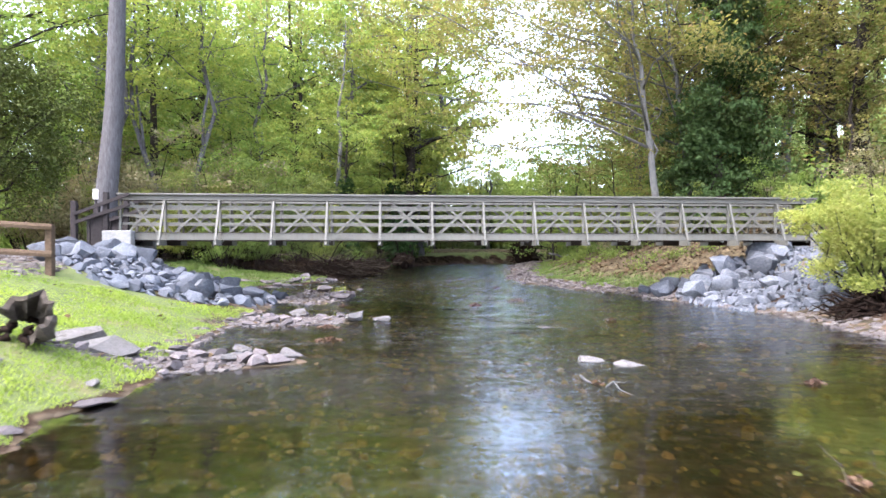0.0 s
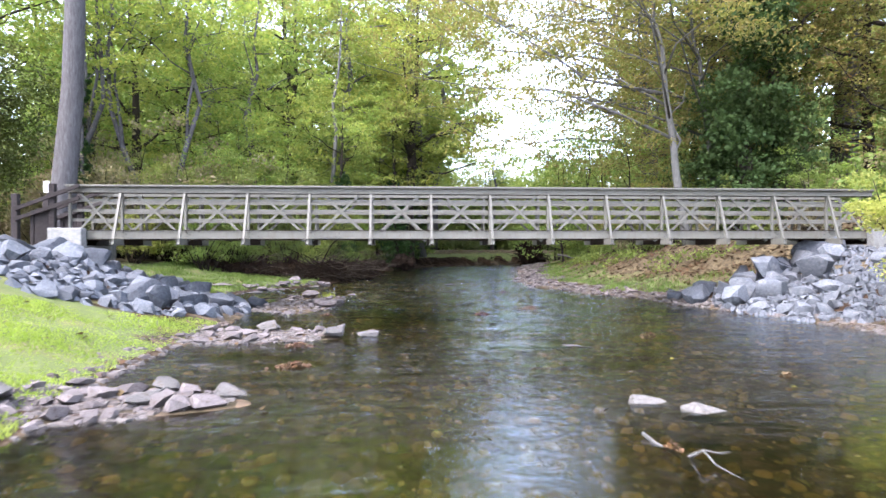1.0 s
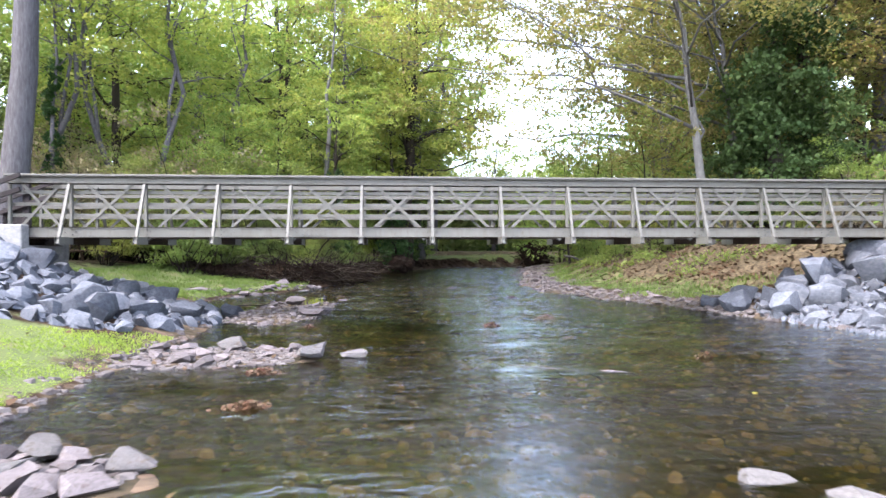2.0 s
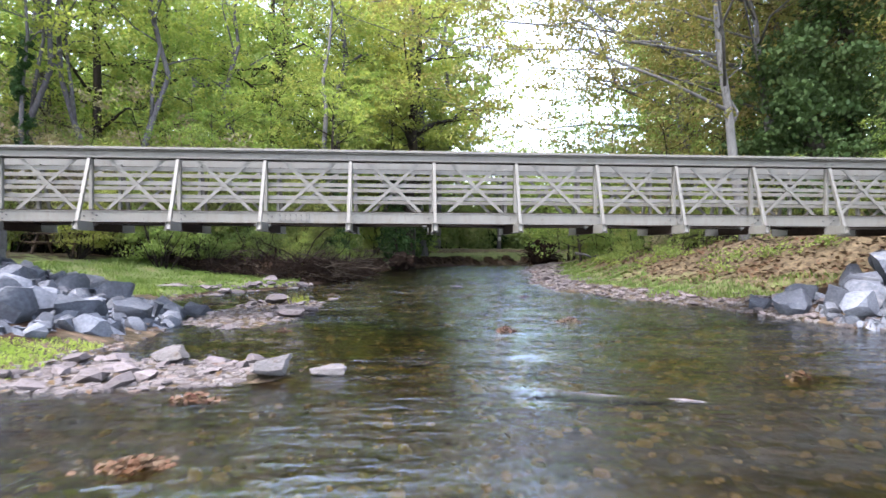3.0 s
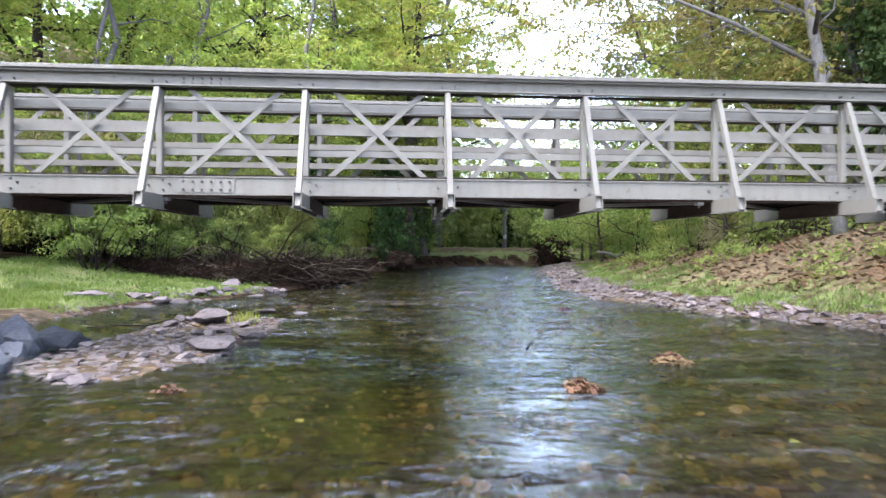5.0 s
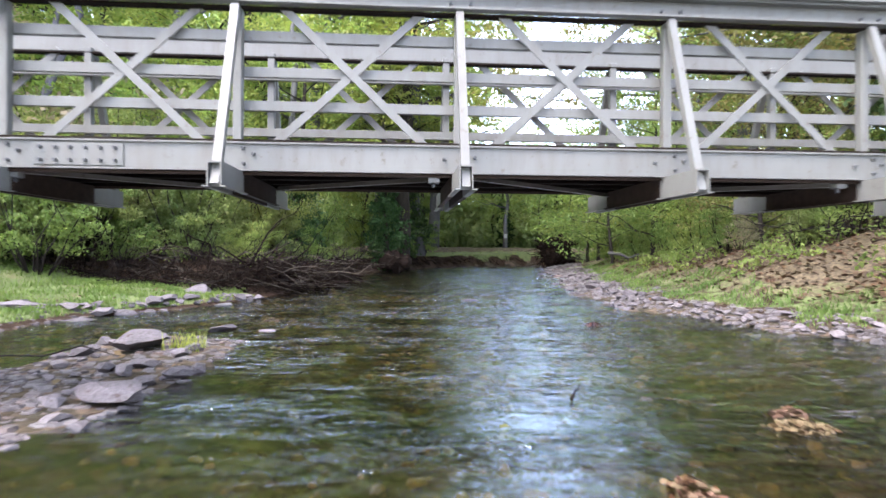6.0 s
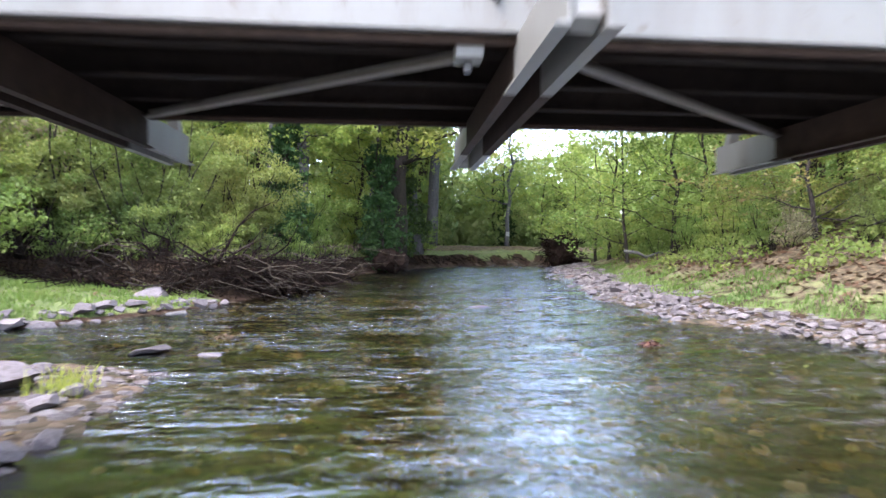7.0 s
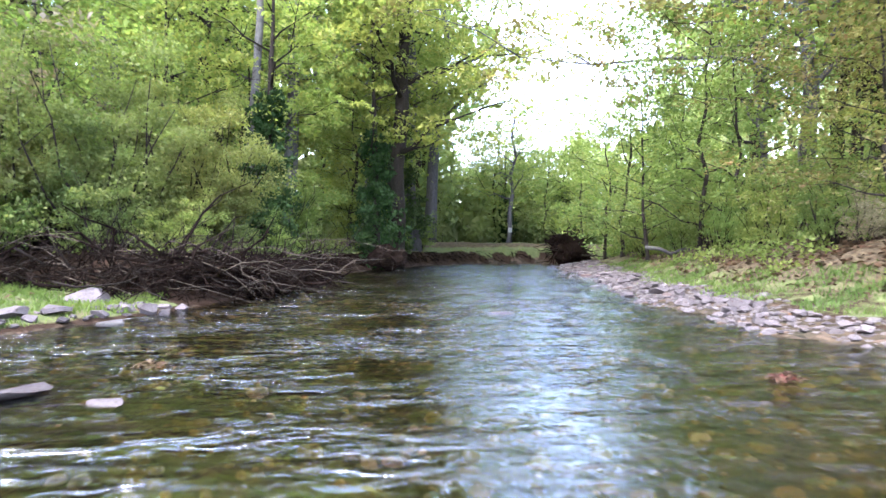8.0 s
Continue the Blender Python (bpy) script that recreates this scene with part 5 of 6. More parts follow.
def build_gravel():
    """The small stones in between."""
    g = np.random.default_rng(5)
    verts, faces = [], []
    def stone(x, y, s):
        z = max(ground_z(x, y), -0.06)
        base = len(verts)
        a0 = g.uniform(0, 6.28)
        for ring, zz in ((1.0, 0.0), (0.75, 0.35)):
            for k in range(6):
                a = a0 + k * 1.047 + g.normal(0, 0.15)
                q = s * ring * g.uniform(0.75, 1.1)
                verts.append((x + q * math.cos(a), y + q * 0.7 * math.sin(a), z - 0.02 + s * zz * g.uniform(0.8, 1.6)))
        for k in range(6):
            j = (k + 1) % 6
            faces.append((base + k, base + j, base + 6 + j, base + 6 + k))
        faces.append(tuple(base + 6 + k for k in range(6)))
    for i in range(5200):
        y = g.uniform(1, 36)
        x = np.interp(y, RIGHT_Y, RIGHT_X) + g.uniform(-0.5, 1.5) + g.normal(0, 0.25)
        stone(x, y, g.uniform(0.025, 0.085) * (1 + max(0, y - 8) / 16) * (1.7 if i % 9 == 0 else 1))
    for poly, n in bars:
        xs, ys = [p[0] for p in poly], [p[1] for p in poly]
        for i in range(n * 20):
            x, y = g.uniform(min(xs) - 0.2, max(xs)), g.uniform(min(ys), max(ys))
            if inside(x, y, poly):
                stone(x, y, g.uniform(0.03, 0.1))
    for i in range(900):
        y = g.uniform(-10, 8)
        x = np.interp(y, LEFT_Y, LEFT_X) + g.normal(0.05, 0.25)
        stone(x, y, g.uniform(0.03, 0.1))
    for i in range(900):
        y = g.uniform(-8, 1.5)
        x = np.interp(y, RIGHT_Y, RIGHT_X) + g.normal(0.2, 0.3)
        stone(x, y, g.uniform(0.03, 0.11))
    for i in range(1600):
        x, y = g.uniform(-13.5, -8.0), g.uniform(-6.0, -2.0)
        stone(x, y, g.uniform(0.04, 0.12))
    tagged(new("gravel", mesh_from("gravel", verts, faces, STONE_GRAVEL, False)), "small pinkish-grey gravel stones along the shores", "gravel", kind="stuff")


def island_stone():
    n = Nodes("gravel_stone")
    geo = n.add("ShaderNodeNewGeometry")
    vec = n.coords((1, 1, 1), True)
    col = n.ramp(geo.outputs["Random Per Island"], (0, (0.0255, 0.0196, 0.0177)), (0.3, (0.059, 0.049, 0.0472)), (0.6, (0.0824, 0.0725, 0.0706)), (0.85, (0.108, 0.0984, 0.0944)), (1, (0.0706, 0.0431, 0.0314)))
    fine = n.noise(vec, 40, 4, 0.7)
    col = n.mix(0.4, col, n.ramp(fine, (0.3, (0.0294, 0.0255, 0.0236)), (0.7, (0.0984, 0.0904, 0.0864))))
    return n.done(n.surface(col, 0.75, n.bump(fine, 0.4, 0.01), spec=0.12))


STONE_GRAVEL = island_stone()
build_gravel()


def bed_stone_material():
    """Brown, ochre and olive stones under water, some pale, filmed with algae."""
    n = Nodes("bed_stone")
    geo = n.add("ShaderNodeNewGeometry")
    vec = n.coords((1, 1, 1), True)
    col = n.ramp(geo.outputs["Random Per Island"], (0, (0.0185, 0.0159, 0.00691)), (0.3, (0.0766, 0.0574, 0.0207)), (0.55, (0.154, 0.0948, 0.0345)), (0.8, (0.185, 0.137, 0.0552)), (0.93, (0.26, 0.159, 0.0829)), (1, (0.368, 0.287, 0.207)))
    film = n.noise(vec, 1.1, 3)
    col = n.mix(n.ramp(film, (0.42, (0, 0, 0)), (0.62, (0.5, 0.5, 0.5))), col, (0.0912, 0.0881, 0.0223))
    fine = n.noise(vec, 30, 4, 0.7)
    col = n.mix(0.35, col, n.ramp(fine, (0.3, (0.0521, 0.0394, 0.0178)), (0.7, (0.234, 0.163, 0.0781))))
    return n.done(n.surface(col, 0.9, n.bump(fine, 0.4, 0.01), spec=0.05))


def build_bed_stones():
    """Stones lying on the bed of the stream."""
    g = np.random.default_rng(52)
    n = 10000
    y = g.uniform(-15.5, 16, n)
    x = np.interp(y, LEFT_Y, LEFT_X) + g.uniform(0, 1, n) * (np.interp(y, RIGHT_Y, RIGHT_X) - np.interp(y, LEFT_Y, LEFT_X))
    z, dl, dr = ground_arrays(x, y)
    s = 0.03 + 0.085 * g.uniform(0, 1, n) ** 3
    keep = (np.maximum(dl, dr) < -0.1) & (z < -0.05) & (z + s * 0.5 < 0.02)
    x, y, z, s = x[keep], y[keep], z[keep], s[keep]
    n = len(x)
    a = g.uniform(0, 6.28, n)[:, None] + np.arange(6) * 1.047 + g.normal(0, 0.15, (n, 6))
    lie = g.uniform(0, 6.28, n)[:, None]
    rows = []
    for ring, up in ((1.0, -0.1), (0.72, 0.42)):
        q = s[:, None] * ring * g.uniform(0.75, 1.1, (n, 6))
        u, v = q * np.cos(a), q * 0.68 * np.sin(a)
        rows.append(np.stack([x[:, None] + u * np.cos(lie) - v * np.sin(lie), y[:, None] + u * np.sin(lie) + v * np.cos(lie), z[:, None] + s[:, None] * up * g.uniform(0.7, 1.2, (n, 6))], 2))
    verts = np.concatenate(rows, 1).reshape(-1, 3)
    one = [(k, (k + 1) % 6, 6 + (k + 1) % 6, 6 + k) for k in range(6)] + [tuple(range(6, 12))]
    faces = [tuple(12 * i + k for k in f) for i in range(n) for f in one]
    tagged(new("bed_stones", mesh_from("bed_stones", verts.tolist(), faces, bed_stone_material(), True)), "brown and olive stones on the stream bed", "gravel", kind="stuff")


build_bed_stones()


# ---- grass and fallen leaves ----
def blades(g, x, y, z, high, width):
    n = len(x)
    a, lean = g.uniform(0, 6.28, n), g.uniform(0.1, 0.8, n) * high
    w = np.stack([np.cos(a), np.sin(a), np.zeros(n)], 1) * width
    base = np.stack([x, y, z], 1)
    tip = base + np.stack([-np.sin(a) * lean, np.cos(a) * lean, high], 1)
    mid = base + (tip - base) * (0.5, 0.5, 0.62)
    return np.stack([base - w, base + w, mid * 0.35 + tip * 0.65 + w * 0.5, tip], 1)


def build_grass():
    g = np.random.default_rng(9)
    def patch(name, label, n, xr, yr, high, width, keep):
        x, y = g.uniform(*xr, n), g.uniform(*yr, n)
        z, dl, dr = ground_arrays(x, y)
        clump = 0.5 + 0.5 * np.sin(x * 2.1 + 1.3 * np.sin(y * 1.7)) * np.sin(y * 2.6 + np.sin(x * 1.9))
        k = keep(x, y, dl, dr) & (g.uniform(0, 1, n) < 0.45 + 0.55 * clump)
        h = high * (0.5 + 0.9 * clump[k]) * g.uniform(0.5, 1.2, k.sum())
        q = blades(g, x[k], y[k], z[k] - 0.01, h, width)
        tagged(new(name, quads_mesh(name, q, GRASS if name in ("lawn_grass",) else BANK_GRASS)), label, "grass", kind="stuff")
    patch("lawn_grass", "short lime-green turf on the near bank", 85000, (-9.5, -3.9), (-14, -2.3), 0.042, 0.012, lambda x, y, dl, dr: (dl > 0.14) & (dl < 5.0 + 0.0 * y) & ~((y > -5.2 + (x + 7.2) * 0.9) & (x > -7.5)) & ~((y > -4.9) & (x <= -7.5)))
    patch("shelf_grass", "bright green grass on the low shelf", 30000, (-12, -4.4), (4.6, 12.0), 0.1, 0.012, lambda x, y, dl, dr: (dl > 0.15) & (dl < 7))
    n = 110
    x, y = g.normal(-3.0, 0.1, n), g.normal(3.35, 0.1, n)
    tuft = blades(g, x, y, ground_arrays(x, y)[0], g.uniform(0.08, 0.24, n), 0.006)
    tagged(new("grass_tuft", quads_mesh("grass_tuft", tuft, GRASS)), "yellow-green grass tuft growing on the stone bar", "grass", kind="stuff")
    patch("bank_grass", "tall bright green grass beside the gravel", 52000, (5.8, 13), (2.5, 30), 0.13, 0.012, lambda x, y, dl, dr: (dr > 1.3 + 0.45 * np.sin(y) + 0.2 * np.sin(3.3 * y)) & (dr < 3.3 + 0.5 * np.sin(y * 0.7)) & (np.sin(1.7 * x + 0.6 * y) + np.sin(2.9 * y - 1.1 * x) > -1.5))
    patch("far_grass", "mown grass on the cut bank", 14000, (-9, 22), (18, 60), 0.12, 0.03, lambda x, y, dl, dr: (dl > 1.0) & (dl < 9))


build_grass()


def build_litter():
    g = np.random.default_rng(21)
    def lay(name, label, x, y, z, size):
        c = np.stack([x, y, z], 1)
        tagged(new(name, quads_mesh(name, leaf_quads(g, c, size, 0.22, 0.8), FALLEN)), label, "fallen leaves", kind="stuff")
    n = 9000
    y = g.uniform(0, 30, n)
    x = np.interp(y, RIGHT_Y, RIGHT_X) + g.uniform(2.4, 8.5, n)
    lay("leaf_litter", "brown fallen leaves on the slope", x, y, ground_arrays(x, y)[0] + 0.02, 0.13)
    n = 420
    y = g.uniform(-15, 12, n)
    x = g.uniform(-9, 7, n)
    z, dl, dr = ground_arrays(x, y)
    k = (dl < 5) & (np.maximum(dl, dr) > 0)
    lay("fallen_leaves", "scattered brown leaves on turf and gravel", x[k], y[k], z[k] + 0.04, 0.1)
    n = 900
    y, x = g.uniform(-15, 10, n), g.uniform(-4, 7.5, n)
    z, dl, dr = ground_arrays(x, y)
    k = np.maximum(dl, dr) < -0.2
    lay("sunken_leaves", "yellow and brown leaves lying on the stream bed", x[k], y[k], z[k] + 0.03, 0.085)

    n = 330
    y, x = g.uniform(-15.5, 9, n), g.uniform(-4, 7.5, n)
    z, dl, dr = ground_arrays(x, y)
    k = (np.maximum(dl, dr) < -0.3) & (g.uniform(0, 1, n) < np.interp(x, (-2, 1.5), (0.25, 1)))
    c = np.stack([x[k], y[k], g.uniform(-0.12, 0.014, k.sum())], 1)
    tagged(new("floating_leaves", quads_mesh("floating_leaves", leaf_quads(g, c, 0.08, 0.1, 0.8), YELLOW)), "yellow leaves adrift on the stream", "fallen leaves", kind="stuff")


build_litter()


# ---- driftwood, brush and leaf drifts ----
def sticks(name, parent, g, starts, ends, radius, material, wander=0.07, label="", twigs=0):
    """Branches, each an object of its own."""
    for a, b in zip(starts, ends):
        verts, faces = [], []
        pts = bent(g, a, b, 5, wander)
        rr = radius * g.uniform(0.6, 1.4)
        add_tube(verts, faces, pts, [rr, rr * 0.9, rr * 0.75, rr * 0.6, rr * 0.4, rr * 0.15], 6)
        for k in range(twigs):
            q = pts[2 + k % 3]
            d = (Vector(b) - Vector(a)) * 0.3 + Vector(g.normal(0, 0.16, 3)) * (Vector(b) - Vector(a)).length
            add_tube(verts, faces, bent(g, q, q + d * 0.6, 2, 0.1), [rr * 0.4, rr * 0.28, rr * 0.08], 4)
        ob = new(name, mesh_from(name, verts, faces, material))
        ob.parent = parent
        tagged(ob, label)


def build_brush():
    g = np.random.default_rng(55)
    pile = thing("brush_pile", (0, 0, 0), label="tangled pile of dead brown branches along the cut bank", category="brush pile")
    line = lambda t: (np.interp(t, (0, 0.35, 0.7, 1), (-10.5, -4.9, -3.5, -2.4)), np.interp(t, (0, 0.35, 0.7, 1), (11.9, 12.05, 14.2, 18.8)))
    a, b = [], []
    for i in range(190):
        t = g.uniform(0, 1)
        x, y = line(t)
        x, y = x + g.normal(0.0, 0.3), y + g.normal(0.0, 0.45)
        ang = g.normal(0.5, 0.55) + (math.pi if g.random() < 0.45 else 0)
        ln = g.uniform(0.8, 2.6)
        z = g.uniform(0.05, 0.98) * np.interp(t, (0, 0.3, 0.8, 1), (0.75, 0.9, 0.85, 0.5))
        dx, dy, dz = math.cos(ang) * ln, math.sin(ang) * ln, g.normal(0.12, 0.25) * ln
        a.append((x - dx * 0.4, y - dy * 0.4, max(0.03, z - dz * 0.5)))
        b.append((x + dx * 0.6, y + dy * 0.6, max(0.05, z + dz)))
    sticks("branch", pile, g, a[:110], b[:110], 0.017, TWIG, 0.06, twigs=3)
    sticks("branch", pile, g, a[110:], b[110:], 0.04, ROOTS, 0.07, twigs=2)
    a, b = [], []
    for i in range(46):
        t = g.uniform(0.0, 0.85)
        x, y = line(t)
        p = Vector((x + g.normal(-0.2, 0.5), y + g.normal(0.35, 0.3), g.uniform(0.4, 1.25)))
        ln = g.uniform(1.2, 3.4)
        ang = g.normal(-0.35, 0.4)
        a.append(tuple(p))
        b.append((p.x + math.cos(ang) * ln, p.y + math.sin(ang) * ln * 0.7, max(0.15, p.z + g.normal(-0.12, 0.2) * ln)))
    sticks("branch", pile, g, a, b, 0.012, PALE_TWIG, 0.07, "long pale arching dead branch", twigs=4)
    verts, faces = [], []
    for i in range(2400):
        t = g.uniform(0, 1)
        x, y = line(t)
        p = Vector((x + g.normal(0.05, 0.35), y + g.normal(0.05, 0.45), g.uniform(0.02, 0.75)))
        add_tube(verts, faces, bent(g, p, p + Vector(g.normal(0, 0.45, 3)), 2, 0.15), [0.014, 0.01, 0.004], 4)
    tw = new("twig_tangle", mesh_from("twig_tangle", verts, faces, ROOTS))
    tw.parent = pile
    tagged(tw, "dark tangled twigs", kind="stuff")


def root_mass(name, x, y, z, size, seed, label, strands=70, clod=0.62):
    """A clump of earth with roots sticking out all round."""
    g = np.random.default_rng(seed)
    t = thing(name, (x, y, z), label=label, category="root ball")
    bm = bmesh.new()
    bmesh.ops.create_icosphere(bm, subdivisions=3, radius=1)
    for v in bm.verts:
        k = 0.62 + 0.3 * noise.noise(v.co * 1.7 + Vector((seed, 0, 0))) + 0.16 * noise.noise(v.co * 5)
        v.co = Vector((v.co.x * size[0], v.co.y * size[1], v.co.z * size[2])) * k * clod
    part("earth", bm, ROOTS, t, "dark clod of earth")
    verts, faces = [], []
    for i in range(strands):
        d = Vector(g.normal(0, 1, 3)).normalized()
        e = Vector((d.x * size[0], d.y * size[1], d.z * size[2])) * g.uniform(0.45, 0.72)
        w = 0.016 * size[0] + 0.004
        add_tube(verts, faces, bent(g, e * 0.3, e, 3, 0.16), [w, w * 0.75, w * 0.5, w * 0.15], 5)
    rt = new("root_fringe", mesh_from("root_fringe", verts, faces, TWIG if strands < 40 else ROOTS))
    rt.parent = t
    tagged(rt, "tangled bare roots", kind="stuff")
    return t


def build_bank_roots():
    """Bare roots and clods hanging from the undercut edge of the bank."""
    g = np.random.default_rng(58)
    verts, faces = [], []
    for i in range(900):
        y = g.uniform(18, 40.5)
        x = np.interp(y, LEFT_Y, LEFT_X) - g.uniform(0.5, 1.1)
        p = Vector((x, y, ground_z(x, y) + 0.02))
        e = p + Vector((g.uniform(0.1, 0.6), g.normal(-0.15, 0.3), -g.uniform(0.15, 0.8)))
        e.z = max(e.z, 0.02)
        w = g.uniform(0.01, 0.035)
        add_tube(verts, faces, bent(g, p, e, 3, 0.14), [w, w * 0.8, w * 0.5, w * 0.2], 4)
    tagged(new("bank_roots", mesh_from("bank_roots", verts, faces, ROOTS)), "bare brown roots hanging from the undercut bank", "roots", kind="stuff")


build_brush()
build_bank_roots()
root_mass("root_ball", 11.1, 38.0, 1.15, (3.4, 2.4, 2.9), 3, "dark earthy root ball of a fallen tree by the gravel", 110)
root_mass("bank_stump", -0.55, 28.2, 0.55, (2.1, 1.6, 1.4), 4, "dark undercut stump with bare pale roots on the bank", 36)
root_mass("root_tangle", 9.2, -5.9, 0.3, (2.5, 1.3, 0.75), 7, "dark tangle of roots under the waterside shrub", 260, 0.42)


def hollow_stump(x, y):
    """A rotted trunk end on its side: a torn shell of wood, black inside, with root stubs."""
    g = np.random.default_rng(6)
    t = thing("driftwood_stump", (x, y, ground_z(x, y) + 0.22), label="hollow rotten driftwood stump on the turf", category="stump")
    bm = bmesh.new()
    rings = []
    for j in range(9):
        row = []
        for i in range(19):
            a = radians(-120 + i * 13)
            tear = 0.34 * noise.noise(Vector((i * 0.45, 0.3, 2.0)))
            u = -0.3 + j * 0.075 + (tear * (j - 4) / 4)
            rad = 0.2 + 0.1 * (j / 8) ** 2 + 0.16 * noise.noise(Vector((i * 0.5, j * 0.4, 7.0)))
            row.append([(u, rad * k * math.cos(a), rad * k * 0.95 * math.sin(a)) for k in (1.0, 0.78)])
        rings.append(row)
    vs = [[[bm.verts.new(p) for p in c] for c in row] for row in rings]
    for j in range(8):
        for i in range(18):
            for k in (0, 1):
                q = [vs[j][i][k], vs[j + 1][i][k], vs[j + 1][i + 1][k], vs[j][i + 1][k]]
                bm.faces.new(q if k else q[::-1])
    for i in range(18):
        for j in (0, 8):
            bm.faces.new([vs[j][i][0], vs[j][i + 1][0], vs[j][i + 1][1], vs[j][i][1]])
    for j in range(8):
        for i in (0, 18):
            bm.faces.new([vs[j][i][0], vs[j + 1][i][0], vs[j + 1][i][1], vs[j][i][1]])
    bmesh.ops.recalc_face_normals(bm, faces=bm.faces[:])
    bmesh.ops.transform(bm, matrix=pose(0, 0, 0, 40, -24, -60), verts=bm.verts[:])
    part("shell", bm, DRIFT, t)
    for i in range(7):
        a = g.uniform(0, 6.28)
        p = Vector((0.12 * math.cos(a) - 0.05, 0.12 * math.sin(a), g.uniform(-0.15, 0.1)))
        verts, faces = [], []
        add_tube(verts, faces, bent(g, p, p + Vector((0.26 * math.cos(a), 0.2 * math.sin(a), g.uniform(-0.2, 0.15))), 3, 0.15), [0.05, 0.04, 0.024, 0.006], 6)
        rt = new("root_stub", mesh_from("root_stub", verts, faces, ROOTS))
        rt.parent = t


hollow_stump(-5.35, -10.1)


def build_logs():
    g = np.random.default_rng(66)
    def log(name, a, b, rad, material, label, wander=0.03, twigs=0):
        t = thing(name, a, label=label, category="log")
        sticks("stem", t, g, [(0, 0, 0)], [tuple(Vector(b) - Vector(a))], rad, material, wander, twigs=twigs)
    log("fallen_log", (9.6, 23.2, 1.15), (12.2, 23.0, 1.0), 0.07, BARK_PALE, "pale barkless log lying across the grassy bank", 0.05)
    log("sunken_log", (0.7, -5.28, -0.05), (2.25, -5.85, -0.02), 0.05, STONE_RIVER, "pinkish waterlogged log just under the surface", 0.015, 2)
    log("drift_stick", (1.2, -10.3, 0.03), (1.46, -11.2, 0.02), 0.022, BARK_PALE, "grey forked driftwood stick in the stream", 0.06, 3)
    log("drift_stick", (2.02, -13.72, -0.02), (1.84, -13.5, 0.26), 0.0045, PALE_TWIG, "thin forked pale twig rising from the water", 0.06, 4)
    log("drift_stick", (2.2, -13.7, -0.02), (2.24, -13.5, 0.2), 0.0045, PALE_TWIG, "thin forked pale twig rising from the water", 0.06, 3)
    log("drift_stick", (1.05, 0.75, 0.02), (1.2, 0.95, 0.12), 0.012, BARK_DARK, "short dark stick standing in the riffle", 0.03)
    log("drift_stick", (-5.0, 2.4, 0.1), (-3.2, 2.9, 0.1), 0.015, TWIG, "thin branch across the stone bar", 0.04, 2)
    log("fallen_branch", (9.5, 7.0, 0.9), (12.8, 6.2, 1.6), 0.05, TWIG, "dead branch on the leaf-strewn slope", 0.05, 4)
    log("fallen_branch", (10.3, 38.6, 0.5), (12.8, 36.0, 0.55), 0.12, TWIG, "bleached driftwood beside the root ball", 0.06, 4)
    heap = thing("branch_heap", (10.6, 9.2, ground_z(10.6, 9.2)), label="heap of dead branches and leaves on the slope", category="brush pile")
    a = [(g.normal(0, 0.8), g.normal(0, 1.4), g.uniform(0.0, 0.3)) for i in range(34)]
    b = [(p[0] + g.normal(0.3, 0.9), p[1] + g.normal(0, 0.9), p[2] + g.uniform(0.0, 0.5)) for p in a]
    sticks("branch", heap, g, a, b, 0.018, TWIG, 0.08, twigs=3)


build_logs()


def build_leaf_drifts():
    g = np.random.default_rng(31)
    for x, y, w, n in ((1.12, -1.3, 0.22, 60), (1.3, -10.6, 0.1, 8), (2.5, -0.1, 0.3, 70), (2.87, 5.6, 0.22, 40), (-2.2, -7.1, 0.28, 60), (3.85, -10.8, 0.18, 36), (2.05, -13.6, 0.12, 14), (-2.5, -1.15, 0.14, 20), (2.65, 0.25, 0.2, 26), (-2.6, 6.4, 0.2, 40), (1.15, -1.05, 0.14, 20), (3.6, -4.9, 0.2, 20), (-2.4, -5.5, 0.3, 40), (3.9, -8.2, 0.16, 8)):
        n, w = n * 3, w * 0.75
        u, v = g.normal(0, 0.45, n), g.normal(0, 0.3, n)
        c = np.stack([x + u * w, y + v * w, g.uniform(-0.01, 1, n) * 0.07 * np.exp(-2 * (u * u + 2 * v * v))], 1)
        ob = new("leaf_drift", quads_mesh("leaf_drift", leaf_quads(g, c, 0.055, 0.3, 0.75), WET_LEAVES))
        tagged(ob, "drift of wet brown and orange leaves in the stream", "fallen leaves", kind="stuff")


build_leaf_drifts()


# ---- fence, steps, table, signs ----
def build_fence():
    f = thing("rail_fence", (-7.94, -5.0, ground_z(-7.94, -5.0)), label="brown timber post-and-rail fence at the lawn's edge", category="fence")
    for i in range(4):
        x, y = -2.4 * i, -0.25 * i
        z = ground_z(-7.94 + x, -5.0 + y) - ground_z(-7.94, -5.0)
        part("post", box((x - 0.07, y - 0.07, z - 0.3), (x + 0.07, y + 0.07, z + 1.0), 0.015), TIMBER, f)
    for i in range(3):
        for h in (0.42, 0.96):
            p = [Vector((-2.4 * k + 0.04, -0.25 * k - 0.1, ground_z(-7.94 - 2.4 * k, -5.0 - 0.25 * k) - ground_z(-7.94, -5.0) + h)) for k in (i, i + 1)]
            part("rail", prism([(-0.03, -0.06), (0.03, -0.06), (0.045, 0), (0.03, 0.06), (-0.03, 0.06), (-0.045, 0)], p[0] + Vector((0.06, 0, 0)), p[1] - Vector((0.02, 0, 0))), TIMBER, f)


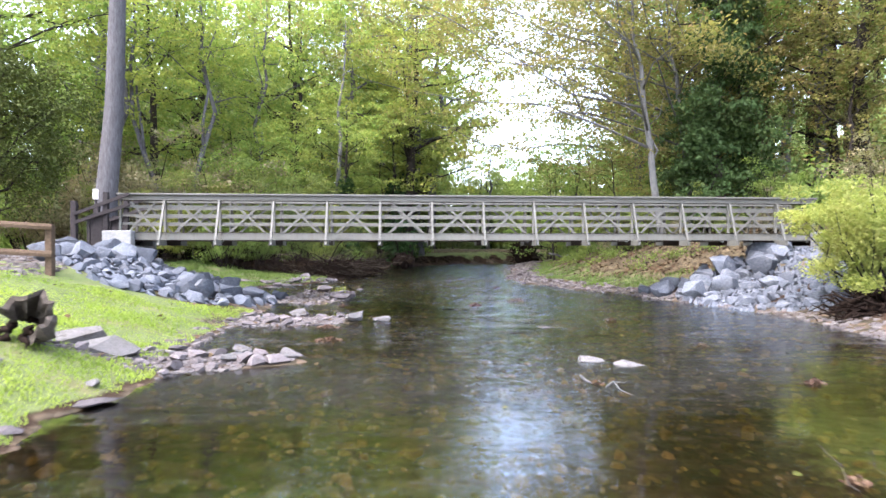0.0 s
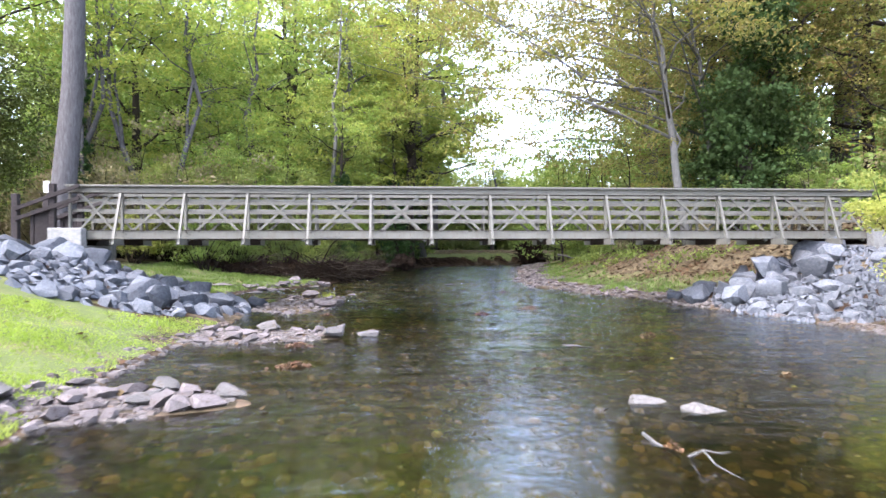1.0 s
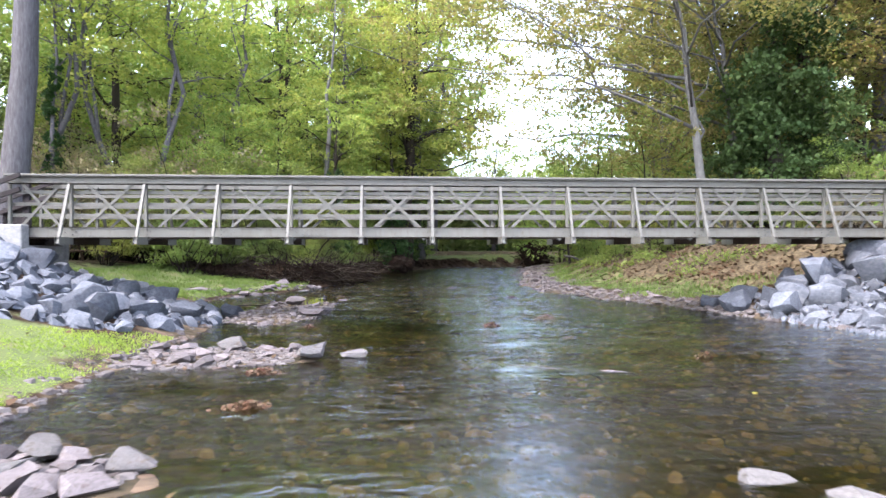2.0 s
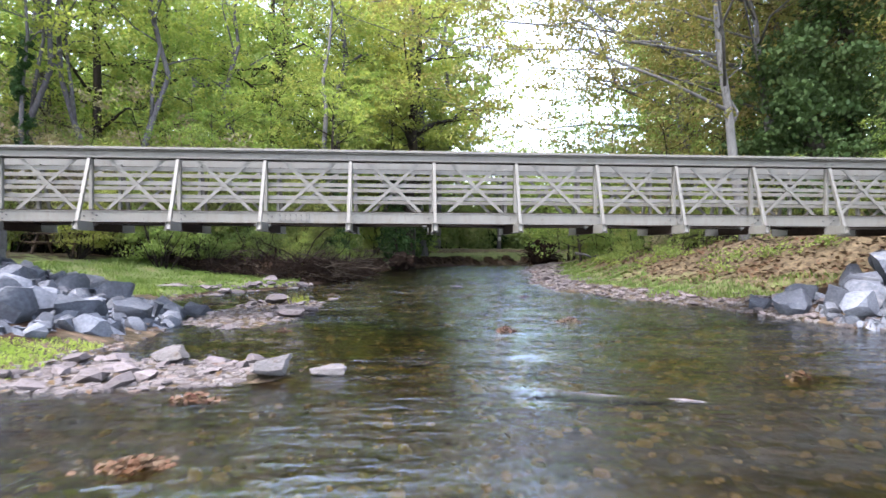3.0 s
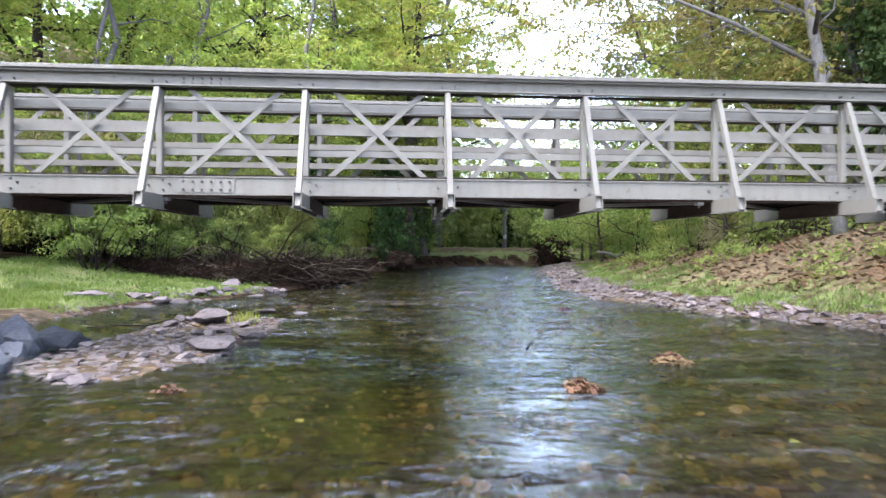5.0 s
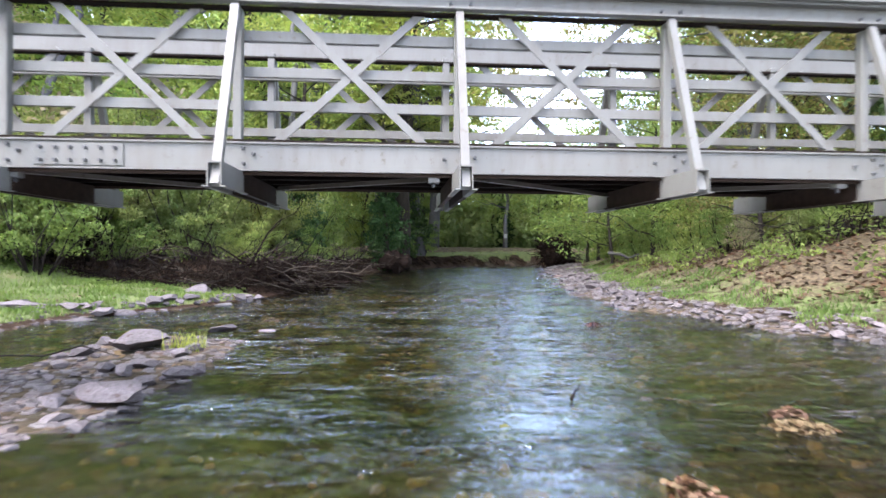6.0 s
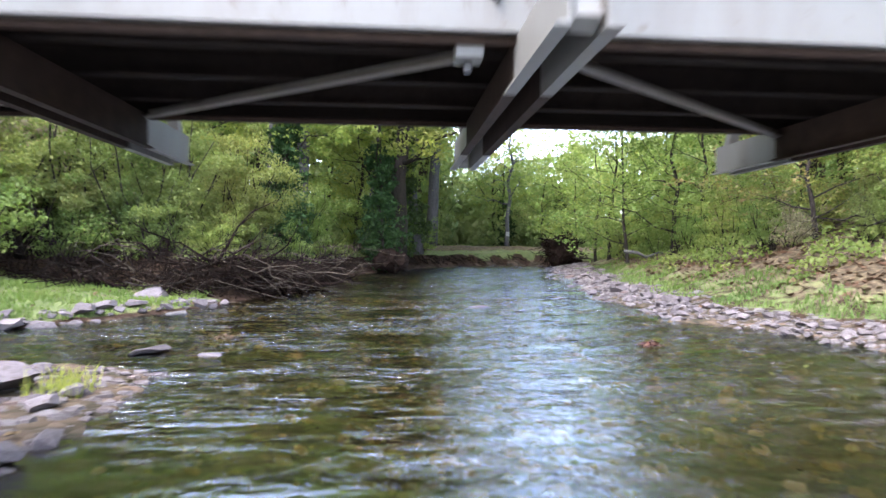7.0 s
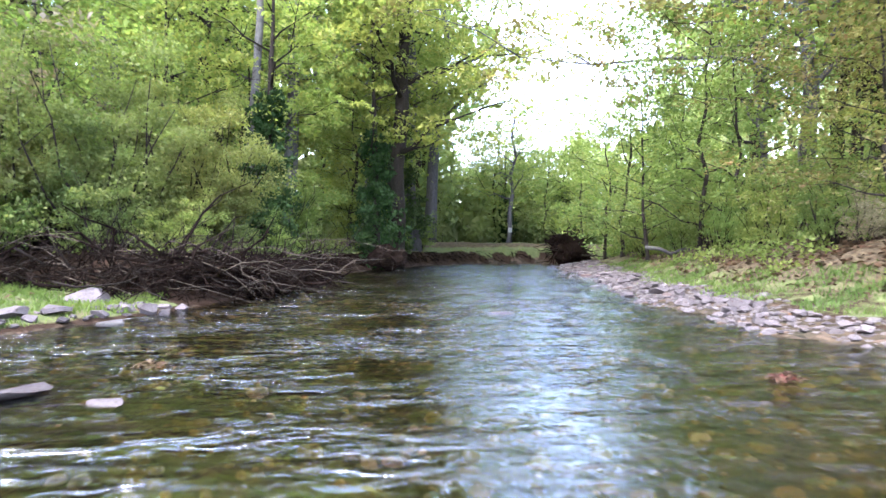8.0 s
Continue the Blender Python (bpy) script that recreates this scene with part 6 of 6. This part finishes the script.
def build_steps():
    s = thing("timber_steps", (-8.97, 0.0, 1.3), label="grey-brown stained timber steps with railings at the bridge end", category="steps")
    for y in (-0.1, 1.15):
        part("newel_post", box((-1.14, y - 0.07, -0.1), (-0.99, y + 0.07, 1.6), 0.01), STAINED, s)
        part("post", box((-0.28, y - 0.06, 0.0), (-0.14, y + 0.06, 1.85), 0.01), STAINED, s)
        part("stringer", prism([(-0.025, -0.14), (0.025, -0.14), (0.025, 0.14), (-0.025, 0.14)], (-1.1, y, 0.05), (0.2, y, 0.58)), STAINED, s)
        for za, zb in ((1.22, 1.8), (0.98, 1.5)):
            part("handrail", prism([(-0.03, -0.045), (0.03, -0.045), (0.03, 0.045), (-0.03, 0.045)], (-1.05, y - 0.09, za), (0.45, y - 0.09, zb)), STAINED, s)
        part("infill_board", box((-0.62, y - 0.02, 0.35), (-0.3, y + 0.02, 1.25), 0.005), STAINED, s)
        part("infill_board", box((-0.72, y - 0.03, 0.2), (-0.64, y + 0.03, 1.2), 0.005), STAINED, s)
    for i in range(3):
        part("tread", box((-1.0 + 0.34 * i, -0.05, 0.16 + 0.17 * i), (-0.68 + 0.34 * i, 1.1, 0.2 + 0.17 * i), 0.006), STAINED, s)


def build_table():
    x, y = -12.4, 10.5
    t = thing("picnic_table", (x, y, ground_z(x, y)), label="weathered brown timber picnic table beyond the bridge", category="picnic table")
    for i in range(5):
        part("top_board", box((-0.9, -0.36 + 0.146 * i, 0.72), (0.9, -0.225 + 0.146 * i, 0.76), 0.005), TIMBER, t)
    for yy in (-0.72, 0.58):
        part("seat_board", box((-0.9, yy, 0.42), (0.9, yy + 0.14, 0.46), 0.005), TIMBER, t)
    for xx in (-0.65, 0.65):
        for k in (-1, 1):
            part("leg", prism([(-0.02, -0.045), (0.02, -0.045), (0.02, 0.045), (-0.02, 0.045)], (xx, k * 0.62, -0.03), (xx, k * 0.2, 0.74)), TIMBER, t)
        part("cross_bar", box((xx - 0.06, -0.7, 0.36), (xx - 0.02, 0.7, 0.42), 0.004), TIMBER, t)


def build_signs():
    s = thing("notice_sign", (-10.28, 1.6, ground_z(-10.28, 1.6)), label="small white notice board on a thin post by the tree", category="sign")
    part("post", box((-0.03, -0.02, -0.2), (0.03, 0.02, 3.3 - s.location.z), 0.004), STAINED, s)
    part("board", box((-0.085, -0.035, 3.08 - s.location.z), (0.085, -0.022, 3.4 - s.location.z), 0.004), WHITE, s)
    n = thing("tree_marker", (8.7, 44.85, 2.4), label="small white marker board nailed to a far tree", category="sign")
    part("board", box((-0.14, -0.02, -0.18), (0.14, 0.0, 0.18), 0.004), WHITE, n)


build_fence()
build_steps()
build_table()
build_signs()
